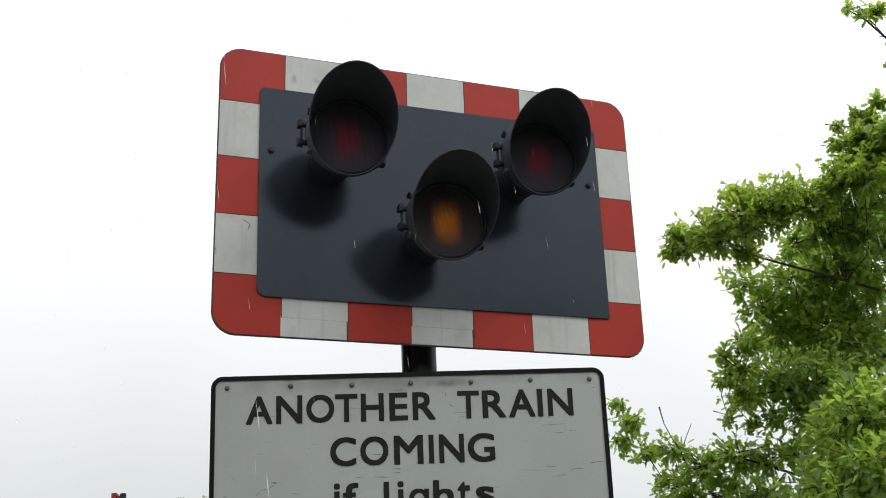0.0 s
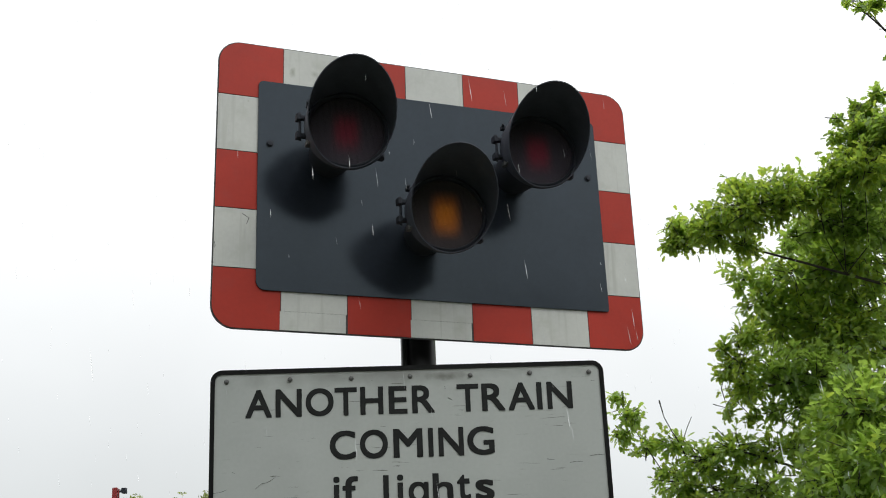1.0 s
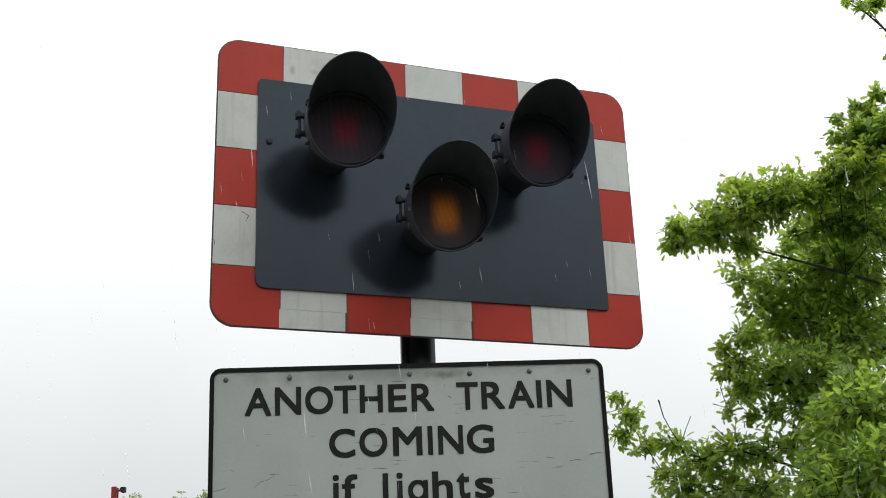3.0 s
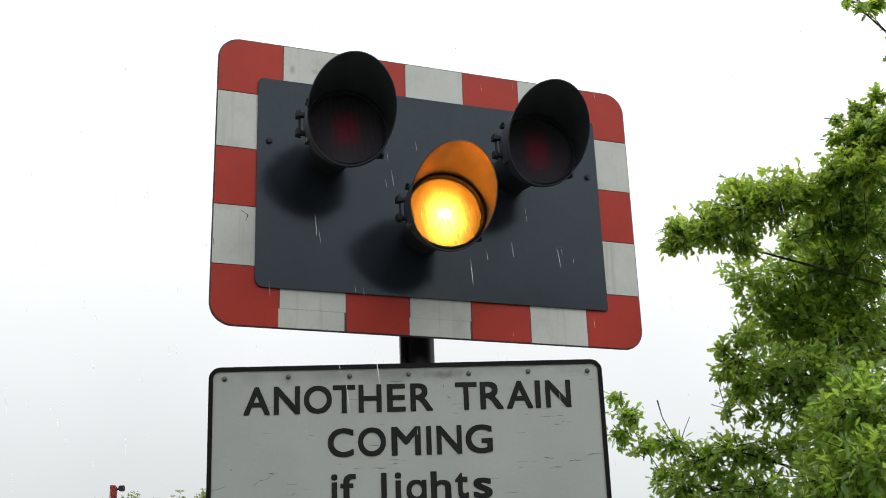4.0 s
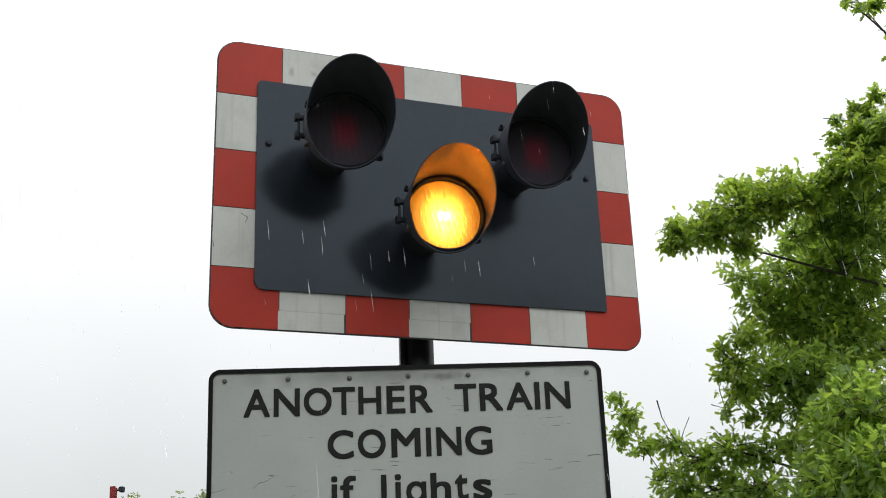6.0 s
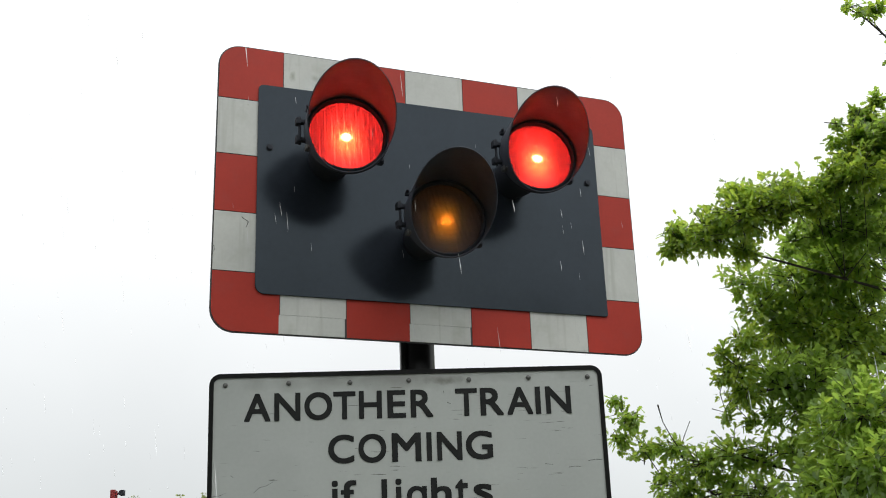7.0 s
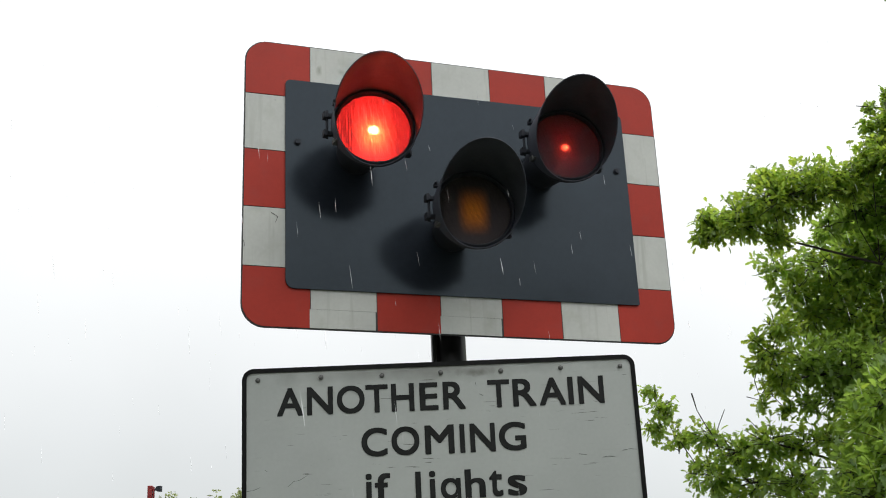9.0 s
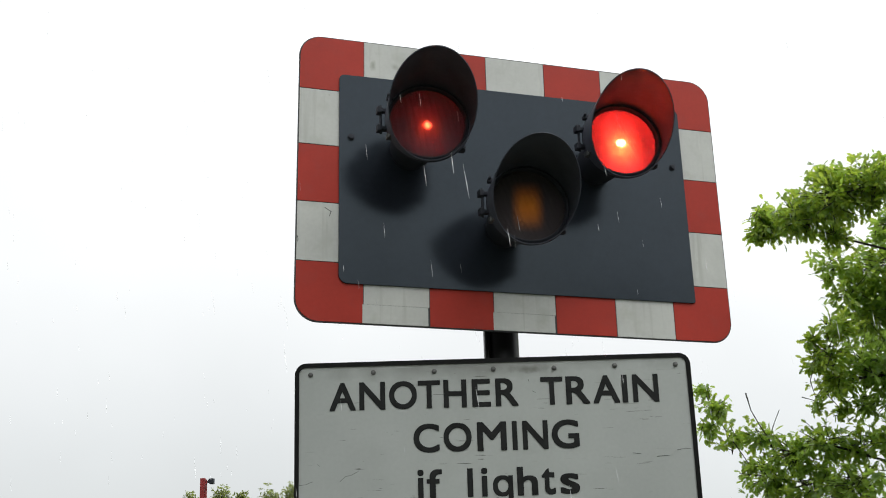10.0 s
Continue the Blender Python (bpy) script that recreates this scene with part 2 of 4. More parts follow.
def water_streak(name):
    """Falling water: mostly clear, scattering the bright sky."""
    m = bpy.data.materials.new(name)
    m.use_nodes = True
    n, l = m.node_tree.nodes, m.node_tree.links
    n.clear()
    out, mix, add = n.new("ShaderNodeOutputMaterial"), n.new("ShaderNodeMixShader"), n.new("ShaderNodeAddShader")
    tr, df, tl = n.new("ShaderNodeBsdfTransparent"), n.new("ShaderNodeBsdfDiffuse"), n.new("ShaderNodeBsdfTranslucent")
    df.inputs["Color"].default_value = (0.72, 0.73, 0.74, 1)
    tl.inputs["Color"].default_value = (0.74, 0.75, 0.76, 1)
    mix.inputs[0].default_value = 0.30
    l.new(df.outputs[0], add.inputs[0])
    l.new(tl.outputs[0], add.inputs[1])
    l.new(tr.outputs[0], mix.inputs[1])
    l.new(add.outputs[0], mix.inputs[2])
    l.new(mix.outputs[0], out.inputs[0])
    return m


def leaf_mat(name, low, high, through_colour):
    m = bpy.data.materials.new(name)
    m.use_nodes = True
    n, l = m.node_tree.nodes, m.node_tree.links
    b, out = n["Principled BSDF"], n["Material Output"]
    geo, ramp2 = n.new("ShaderNodeNewGeometry"), n.new("ShaderNodeValToRGB")
    e = ramp2.color_ramp.elements
    e[0].color, e[1].color = (*low, 1), (*high, 1)
    info, sm = n.new("ShaderNodeObjectInfo"), n.new("ShaderNodeMath")
    sm.operation = "ADD"
    fr = n.new("ShaderNodeMath")
    fr.operation = "FRACT"
    l.new(geo.outputs["Random Per Island"], sm.inputs[0])
    l.new(info.outputs["Random"], sm.inputs[1])
    l.new(sm.outputs[0], fr.inputs[0])
    l.new(fr.outputs[0], ramp2.inputs[0])
    l.new(ramp2.outputs[0], b.inputs["Base Color"])
    b.inputs["Roughness"].default_value = 0.28
    tl, mx = n.new("ShaderNodeBsdfTranslucent"), n.new("ShaderNodeMixShader")
    tl.inputs["Color"].default_value = (*through_colour, 1)
    mx.inputs[0].default_value = 0.54
    l.new(b.outputs[0], mx.inputs[1])
    l.new(tl.outputs[0], mx.inputs[2])
    l.new(mx.outputs[0], out.inputs[0])
    return m


RED = mat("red_reflective_sheet", (0.40, 0.034, 0.020), 0.5, vary=0.10, scale=9, dirt=(0.33, 0.048, 0.038), dirt_amount=0.5, spec=0.25)
WHITE = scratched(mat("white_reflective_sheet", (0.53, 0.542, 0.505), 0.45, vary=0.09, scale=9, dirt=(0.375, 0.395, 0.33), dirt_amount=0.55),
                  (0.38, 0.39, 0.33), 26, (1, 1, 3), 0.70, 0.78)
WHITE = scratched(WHITE, (0.44, 0.452, 0.41), 6, (9, 1, 0.6), 0.55, 0.72)
WHITE = darkened(WHITE, (-0.352, 0.283), (0.010, 0.020), (0.26, 0.27, 0.21), 60)
WHITE = darkened(WHITE, (-0.300, 0.284), (0.016, 0.014), (0.30, 0.31, 0.25), 60)
EDGE = mat("dark_sheet_edge", (0.05, 0.05, 0.05), 0.6)
ALU = mat("grey_aluminium", (0.30, 0.31, 0.32), 0.45, 0.8, bump=0.1)
PANEL = mat("black_painted_panel", (0.0165, 0.0203, 0.0268), 0.18, vary=0.2, scale=5, fine=90, dirt=(0.019, 0.022, 0.026), dirt_amount=0.5, spec=0.46, spread=0.05)
PANEL.node_tree.nodes["Principled BSDF"].inputs["Specular Tint"].default_value = (0.75, 0.895, 1.0, 1)
BLACK = mat("black_lamp_housing", (0.033, 0.036, 0.044), 0.6, vary=0.25, scale=20, bump=0.06, spec=0.12)
MATT = mat("matt_black", (0.006, 0.006, 0.006), 0.9, spec=0.0)
HOODM = mat("black_hood_paint", (0.062, 0.068, 0.084), 0.55, vary=0.2, scale=25, bump=0.05, spec=0.2)
POSTM = mat("black_post_paint", (0.009, 0.009, 0.009), 0.32, vary=0.3, scale=14, stretch=(1, 1, 0.2), dirt=(0.03, 0.027, 0.024), dirt_amount=0.4, bump=0.08, spec=0.2)
SIGNW = mat("weathered_white_sign_face", (0.43, 0.455, 0.432), 0.42, vary=0.07, scale=4, dirt=(0.38, 0.40, 0.375), dirt_amount=0.5)
SIGNW = scratched(SIGNW, (0.13, 0.136, 0.117), 7, (2.0, 1, 30), 0.672, 0.69, 3.1)
SIGNW = scratched(SIGNW, (0.62, 0.63, 0.62), 11, (1.6, 1, 26), 0.73, 0.77, 4.3)
SIGNW = darkened(SIGNW, (0.075, -0.026), (0.075, 0.012), (0.055, 0.055, 0.03), 45)
# darker band under the face's top edge
SIGNW = darkened(SIGNW, (-0.05, -0.015), (0.50, 0.040), (0.24, 0.245, 0.225), 14)
LETTER = mat("dark_lettering", (0.0165, 0.0175, 0.017), 0.45, vary=0.25, scale=30, dirt=(0.0375, 0.0375, 0.0375), dirt_amount=0.35, spec=0.2)
SCUFF = mat("grey_scratch", (0.10, 0.105, 0.095), 0.6)
STEEL = mat("dull_steel", (0.11, 0.11, 0.105), 0.45, 0.6, vary=0.3, scale=60)
PITCH, CLEAR_AMBER, CLEAR_RED = 0.0020, 0.00001, 0.00005
AMBER_GLOW = lamp_glow("amber_lamp_light", ((1.0, 0.29, 0.008), 14.0), ((1.0, 0.45, 0.06), 60.0, 0.038), ((1.0, 0.19, 0.004), 8000.0, 0.0090))
RED_GLOW = lamp_glow("red_lamp_light", ((1.0, 0.026, 0.020), 18.0), ((1.0, 0.12, 0.022), 28.0, 0.026), ((1.0, 0.05, 0.020), 3200.0, 0.0068))
# last colour of each: the unlit lens's daylight reflection, painted in
AMBER_FILTER = dark_glass("amber_dimming_filter", CLEAR_AMBER, (0.066, 0.056, 0.058), PITCH, (0.72, 0.215, 0.034))
RED_FILTER = dark_glass("red_dimming_filter", CLEAR_RED, (0.062, 0.054, 0.066), PITCH, (0.20, 0.036, 0.056))
LENS = clear_cover("lens_glass", 0.0006, rough=0.3)
LEAF_GREEN = leaf_mat("green_oak_leaf", (0.058, 0.110, 0.030), (0.20, 0.30, 0.068), (0.47, 0.67, 0.10))
LEAF_LIGHT = leaf_mat("yellow_green_oak_leaf", (0.095, 0.162, 0.022), (0.27, 0.365, 0.060), (0.57, 0.72, 0.085))
LEAF_FAR = leaf_mat("dull_bush_leaf", (0.09, 0.12, 0.045), (0.24, 0.28, 0.11), (0.42, 0.48, 0.15))
BARK = mat("oak_bark", (0.045, 0.037, 0.03), 0.85, vary=0.4, scale=10, bump=0.8, fine=45, stretch=(1, 1, 0.3))
GROUND = mat("wet_verge_ground", (0.055, 0.06, 0.04), 0.7, vary=0.4, scale=0.6, fine=14, bump=0.6, dirt=(0.06, 0.055, 0.05), dirt_amount=0.6)
POSTRED = mat("red_painted_post", (0.25, 0.022, 0.022), 0.5, vary=0.15, scale=6)
RAINM = water_streak("rain_water")


# ---- mesh helpers ----
def part(name, bm, material, parent, label="", at=None, smooth=False):
    me = bpy.data.meshes.new(name)
    bmesh.ops.recalc_face_normals(bm, faces=bm.faces)
    bm.to_mesh(me)
    bm.free()
    me.materials.append(material)
    if smooth:
        me.polygons.foreach_set("use_smooth", [True] * len(me.polygons))
        me.set_sharp_from_angle(angle=radians(38))
    ob = new(name, me)
    if parent:
        ob.parent = parent
    if at is not None:
        ob.matrix_basis = at
    if label:
        tagged(ob, label)
    return ob


def empty(name, m):
    ob = new(name)
    ob.empty_display_size = 0.1
    ob.matrix_basis = m
    return ob


def rounded(x0, x1, z0, z1, radii, seg=8):
    """Outline of a rectangle; radii: bottom left, bottom right, top right, top left."""
    pts = []
    for (cx, cz, a0), r in zip(((x0, z0, 180), (x1, z0, 270), (x1, z1, 0), (x0, z1, 90)), radii):
        if r <= 0:
            pts.append((cx, cz))
            continue
        ox, oz = cx + (r if cx == x0 else -r), cz + (r if cz == z0 else -r)
        pts += [(ox + r * math.cos(radians(a0 + 90 * i / seg)), oz + r * math.sin(radians(a0 + 90 * i / seg))) for i in range(seg + 1)]
    return pts


def slab(bm, outline, front, back, bevel=0.0):
    """A plate: an outline in x and z, from y = front to y = back, its front edge bevelled."""
    cx = sum(p[0] for p in outline) / len(outline)
    cz = sum(p[1] for p in outline) / len(outline)

    def ring(y, inset):
        vs = []
        for px, pz in outline:
            d = math.hypot(px - cx, pz - cz)
            k = 1 - inset / d
            vs.append(bm.verts.new((cx + (px - cx) * k, y, cz + (pz - cz) * k)))
        return vs

    rings = [ring(back, 0.0)]
    if bevel:
        rings += [ring(front + bevel, 0.0), ring(front, bevel)]
    else:
        rings.append(ring(front, 0.0))
    n = len(outline)
    for a, b in zip(rings, rings[1:]):
        for i in range(n):
            bm.faces.new((a[i], a[(i + 1) % n], b[(i + 1) % n], b[i]))
    bm.faces.new(rings[-1])
    bm.faces.new(rings[0][::-1])
    return bm


def hollow(bm, outer, inner, front, back):
    """A flat frame between two outlines of equal count."""
    n = len(outer)
    v = [[bm.verts.new((p[0], y, p[1])) for p in ring] for ring, y in ((outer, back), (outer, front), (inner, front), (inner, back))]
    for a, b in zip(v, v[1:] + v[:1]):
        for i in range(n):
            bm.faces.new((a[i], a[(i + 1) % n], b[(i + 1) % n], b[i]))
    return bm


def lathe(bm, profile, seg=48):
    """Turns (radius, y) round the y axis; a closed profile makes a ring."""
    rings = []
    for r, y in profile:
        if r < 1e-6:
            rings.append([bm.verts.new((0, y, 0))])
        else:
            rings.append([bm.verts.new((r * math.cos(2 * math.pi * i / seg), y, r * math.sin(2 * math.pi * i / seg))) for i in range(seg)])
    for a, b in zip(rings, rings[1:]):
        for i in range(seg):
            j = (i + 1) % seg
            q = [a[i % len(a)], a[j % len(a)], b[j % len(b)], b[i % len(b)]]
            u = []
            for w in q:
                if w not in u:
                    u.append(w)
            if len(u) > 2:
                bm.faces.new(u)
    return bm


def block(bm, cx, cy, cz, sx, sy, sz, bevel=0.0):
    r = bmesh.ops.create_cube(bm, size=1.0, matrix=Matrix.Translation((cx, cy, cz)) @ Matrix.Diagonal((sx, sy, sz, 1)))
    if bevel:
        es = {e for v in r["verts"] for e in v.link_edges}
        bmesh.ops.bevel(bm, geom=list(es), offset=bevel, segments=2, affect="EDGES", profile=0.6)
    return bm


def rod(bm, a, b, ra, rb, seg=8):
    """A tapered rod from a to b."""
    a, b = Vector(a), Vector(b)
    q = (b - a).to_track_quat("Z", "Y")
    rings = []
    for p, r in ((a, ra), (b, rb)):
        rings.append([bm.verts.new(p + q @ Vector((r * math.cos(2 * math.pi * i / seg), r * math.sin(2 * math.pi * i / seg), 0))) for i in range(seg)])
    for i in range(seg):
        bm.faces.new((rings[0][i], rings[0][(i + 1) % seg], rings[1][(i + 1) % seg], rings[1][i]))
    bm.faces.new(rings[0][::-1])
    bm.faces.new(rings[1])
    return bm


def bough(bm, points, radii, seg=8):
    """A bent, tapering limb through the points."""
    rings = []
    for k, (p, r) in enumerate(zip(points, radii)):
        p = Vector(p)
        d = Vector(points[min(k + 1, len(points) - 1)]) - Vector(points[max(k - 1, 0)])
        q = d.to_track_quat("Z", "Y")
        rings.append([bm.verts.new(p + q @ Vector((r * math.cos(2 * math.pi * i / seg), r * math.sin(2 * math.pi * i / seg), 0))) for i in range(seg)])
    for a, b in zip(rings, rings[1:]):
        for i in range(seg):
            bm.faces.new((a[i], a[(i + 1) % seg], b[(i + 1) % seg], b[i]))
    bm.faces.new(rings[0][::-1])
    bm.faces.new(rings[-1])
    return bm


def screw(parent, m, r=0.007):
    bm = bmesh.new()
    lathe(bm, [(r * 1.25, 0.0), (r * 1.25, -0.0012), (r, -0.0014), (r * 0.95, -0.0022), (r * 0.6, -0.003), (0, -0.0032)], 14)
    return part("screw", bm, STEEL, parent, at=m, smooth=True)


# ---- ground ----
def make_ground():
    bm = bmesh.new()
    bmesh.ops.create_grid(bm, x_segments=60, y_segments=60, size=600)
    tagged(part("ground", bm, GROUND, None), "damp verge of short grass and gravel", "ground", kind="structure")


make_ground()


def make_unseen_screen():
    """An unseen dark green screen behind the camera, added to cut the low skylight."""
    rng = random.Random(4)
    bm = bmesh.new()
    n = 120
    low, top, back = [], [], []
    for i in range(n + 1):
        a = radians(80 + 200 * i / n)
        r0 = 26 + rng.uniform(-0.8, 0.8)
        h = 9.9 + 1.0 * math.sin(i * 0.7) + rng.uniform(-0.8, 0.8)
        low.append(bm.verts.new((r0 * math.sin(a), r0 * math.cos(a), -0.1)))
        top.append(bm.verts.new(((r0 + 1) * math.sin(a), (r0 + 1) * math.cos(a), h)))
        back.append(bm.verts.new(((r0 + 5) * math.sin(a), (r0 + 5) * math.cos(a), -0.1)))
    for i in range(n):
        bm.faces.new((low[i], low[i + 1], top[i + 1], top[i]))
        bm.faces.new((top[i], top[i + 1], back[i + 1], back[i]))
    screen_green = mat("unseen_screen_green", (0.05, 0.075, 0.03), 0.9, vary=0.5, scale=0.5, fine=3, bump=0.8, spec=0.1)
    tagged(part("backdrop", bm, screen_green, None), "added unseen dark green screen", "trees", kind="structure")


make_unseen_screen()

# ---- the crossing signal on its post ----
POST_X, POST_Y = -0.0375, 2.568
BOARD = pose(0.0234, 2.4813, EYE_Z + 0.8439, -1.937, 0.900, 20.541)
BW, BH, CORNER_W, CORNER_H = 1.05, 0.6834, 0.1511, 0.1360
LENS_R, HOOD_R, LENS_Y = 0.087, 0.0962, -0.062
AIM = Matrix.Translation((0, -0.055, 0)) @ pose(0, 0, 0, -3.0, 0, -7.2) @ Matrix.Translation((0, 0.055, 0))


def striped_disc(x_shift, width, radius, y, pitch):
    """Upright strips that fill a circle."""
    bm = bmesh.new()
    k = int(radius / pitch) + 1
    for i in range(-k, k + 1):
        a = i * pitch + x_shift
        b = a + width
        far = max(abs(a), abs(b))
        if far >= radius:
            continue
        h0, h1 = math.sqrt(radius ** 2 - a * a), math.sqrt(radius ** 2 - b * b)
        vs = [bm.verts.new(p) for p in ((a, y, -h0), (b, y, -h1), (b, y, h1), (a, y, h0))]
        bm.faces.new(vs)
    return bm


def make_lamp(signal, x, y, z, glow, filt, colour):
    # scaled down and brought forward so its outline still fits the camera's view
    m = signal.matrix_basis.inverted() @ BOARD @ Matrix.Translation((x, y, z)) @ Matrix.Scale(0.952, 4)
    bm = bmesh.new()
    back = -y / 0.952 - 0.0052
    lathe(bm, [(0.0, back), (0.048, back), (0.048, back - 0.012), (0.052, back - 0.020), (0.062, 0.010), (0.074, -0.014), (0.080, -0.036), (0.0, -0.036)])
    body = part("lamp_housing", bm, BLACK, signal, "deep round black lamp housing", m, True)
    # bezel: the cup and rim that hold the lens, turned a little to fit the camera's view
    bm = bmesh.new()
    lathe(bm, [(0.0, -0.036), (0.080, -0.036), (0.0940, -0.046), (0.0950, -0.062), (0.0915, -0.066), (LENS_R + 0.0015, -0.066), (LENS_R, -0.063), (LENS_R, -0.050), (0.0, -0.050)])
    part("bezel", bm, BLACK, body, "black ring round the lens", AIM, True)
    # lit reflector strips, and an added graded glass that slides across to dim them
    bm = bmesh.new()
    lathe(bm, [(LENS_R - 0.0003, -0.0505), (LENS_R - 0.0003, -0.051985), (0.0, -0.051985)], 40)
    part("lamp_back", bm, MATT, body, at=AIM)
    part("reflector", striped_disc(0.12 * PITCH, 0.20 * PITCH, LENS_R - 0.0016, -0.0520, PITCH), glow, body, colour + " lamp reflector", AIM)
    bm = bmesh.new()
    bm.faces.new([bm.verts.new((0.0868 * math.cos(a * math.pi / 24), -0.052015, 0.0868 * math.sin(a * math.pi / 24))) for a in range(48)])
    filter_glass = part("filter", bm, filt, body, "added smoked glass that dims the lamp", AIM)
    bm = bmesh.new()
    lathe(bm, [(LENS_R, -0.0585), (LENS_R * 0.8, -0.0605), (LENS_R * 0.5, -0.0622), (LENS_R * 0.2, -0.063), (0, -0.0632)], 40)
    part("lens", bm, LENS, body, colour + " round signal lens", AIM, True)
    # long hood, cut away towards its underside
    bm = bmesh.new()
    seg, rows = 64, 6
    loops = []
    for shell, r in enumerate((HOOD_R + 0.0022, HOOD_R)):
        for k in range(rows + 1):
            kk = k if shell == 0 else rows - k
            ring = []
            for i in range(seg):
                a = 2 * math.pi * i / seg
                s = math.sin(a)
                reach = 0.010 + 0.161 * ((1 + s) / 2) ** 1.08
                y = LENS_Y + 0.004 - reach * kk / rows
                flare = 1 + 0.012 * kk / rows
                ring.append(bm.verts.new((r * flare * math.cos(a), y, r * flare * s)))
            loops.append(ring)
    for a, b in zip(loops, loops[1:] + loops[:1]):
        for i in range(seg):
            bm.faces.new((a[i], a[(i + 1) % seg], b[(i + 1) % seg], b[i]))
    part("hood", bm, HOODM, body, "long black cutaway hood", AIM, True)
    # hinge on one side: two lugs, a pin, and small bolts
    bm = bmesh.new()
    for dz in (0.022, -0.022):
        block(bm, -0.100, -0.050, dz, 0.026, 0.014, 0.009, 0.0015)
        block(bm, -0.112, -0.050, dz, 0.010, 0.020, 0.016, 0.002)
    rod(bm, (-0.108, -0.050, -0.034), (-0.108, -0.050, 0.034), 0.0032, 0.0032)
    part("hinge", bm, BLACK, body, "black hinge with a pin")
    bm = bmesh.new()
    block(bm, -0.086, -0.048, 0.056, 0.014, 0.014, 0.010, 0.002)
    rod(bm, (-0.090, -0.054, 0.058), (-0.093, -0.064, 0.060), 0.0035, 0.003)
    part("hood_bolt", bm, BLACK, body, "small steel bolt on the hood's flange")
    for ang in (205, 325):
        bm = bmesh.new()
        cx, cz = 0.098 * math.cos(radians(ang)), 0.098 * math.sin(radians(ang))
        block(bm, cx, -0.054, cz, 0.014, 0.018, 0.012, 0.0018)
        rod(bm, (cx, -0.060, cz - 0.002), (cx, -0.074, cz - 0.002), 0.0045, 0.004)
        part("catch", bm, STEEL if ang == 205 else BLACK, body, "small screw catch")
    return filter_glass


def make_signal():
    signal = empty("level_crossing_signal", Matrix.Translation((POST_X, POST_Y, 0)))
    tagged(signal, "level crossing signal, red and white bordered board, three hooded lamps", "railway signal")
    inv = signal.matrix_basis.inverted()
    mb = inv @ BOARD
    mt = mb @ pose(0, 0, 0, 0, 0.27, 0)    # board rolled slightly against its panel to fit the camera's view
    bm = bmesh.new()
    lathe(bm, [(0.0, 0.0), (0.041, 0.0), (0.041, 2.62), (0.036, 2.635), (0.0, 2.64)], 32)
    for v in bm.verts:
        v.co = Vector((v.co.x, v.co.z, v.co.y))
    part("post", bm, POSTM, signal, "round black steel post", smooth=True)
    # cable conduit and a strap beside the post
    bm = bmesh.new()
    rod(bm, (-0.031, -0.036, 0.3), (-0.031, -0.036, 2.3), 0.007, 0.007, 10)
    part("conduit", bm, POSTM, signal, "thin black cable conduit", smooth=True)
    bm = bmesh.new()
    slab(bm, rounded(-BW / 2, BW / 2, -BH / 2, BH / 2, (0.052,) * 4, 10), 0.0, 0.004, 0.0008)
    part("backboard", bm, EDGE, signal, "thin aluminium board with rounded corners", mt)
    for zc in (0.16, -0.2):
        bm = bmesh.new()
        block(bm, 0, 0.014, zc, 0.80, 0.018, 0.04, 0.002)
        part("stiffening_rail", bm, ALU, signal, at=mb)
        bm = bmesh.new()
        block(bm, -0.03, 0.045, zc, 0.11, 0.045, 0.03, 0.002)
        part("post_clamp", bm, ALU, signal, at=mb)
    # border of red and white sheets, laid round the board
    col = (BW - 2 * CORNER_W) / 5
    row = (BH - 2 * CORNER_H) / 3
    xs = [-BW / 2] + [-BW / 2 + CORNER_W + i * col for i in range(6)] + [BW / 2]
    zs = [BH / 2] + [BH / 2 - CORNER_H - i * row for i in range(4)] + [-BH / 2]
    gap, rim = 0.0020, 0.0028
    for i in range(7):
        for j in range(5):
            if 0 < i < 6 and 0 < j < 4:
                continue
            x0, x1 = xs[i] + (rim if i == 0 else gap / 2), xs[i + 1] - (rim if i == 6 else gap / 2)
            z1, z0 = zs[j] - (rim if j == 0 else gap / 2), zs[j + 1] + (rim if j == 4 else gap / 2)
            radii = [0, 0, 0, 0]
            corner = {(0, 4): 0, (6, 4): 1, (6, 0): 2, (0, 0): 3}.get((i, j))
            if corner is not None:
                radii[corner] = 0.050
            red = (i + j) % 2 == 0
            bits = [(z0, z1)]
            if j == 4 and not red and i < 5:
                zj = z0 + 0.041 + 0.002 * random.random()
                bits = [(z0, zj - 0.0007), (zj, z1)]
            for q0, q1 in bits:
                bm = bmesh.new()
                low = len(bits) > 1 and q0 == z0
                slab(bm, rounded(x0 - 0.003 * low, x1 - 0.003 * low, q0, q1, radii), -0.0012 - 0.0002 * random.random() - 0.0006 * low, 0.0)
                part("reflective_sheet", bm, RED if red else WHITE, signal, "red reflective sheet" if red else "white reflective sheet", mt)
    bm = bmesh.new()
    slab(bm, rounded(-0.431, 0.431, -0.251, 0.250, (0.020, 0.006, 0.012, 0.012), 6), -0.0055, -0.0016, 0.0008)
    part("panel", bm, PANEL, signal, "flat black panel behind the lamps", mb)
    for sx, sz in ((-0.404, 0.094), (0.402, 0.094)):
        bm = bmesh.new()
        lathe(bm, [(0.0085, -0.0055), (0.0085, -0.007), (0.006, -0.0072), (0.006, -0.0125), (0, -0.0128)], 12)
        part("panel_bolt", bm, BLACK, signal, "small dark bolt", mb @ Matrix.Translation((sx, 0, sz)), True)
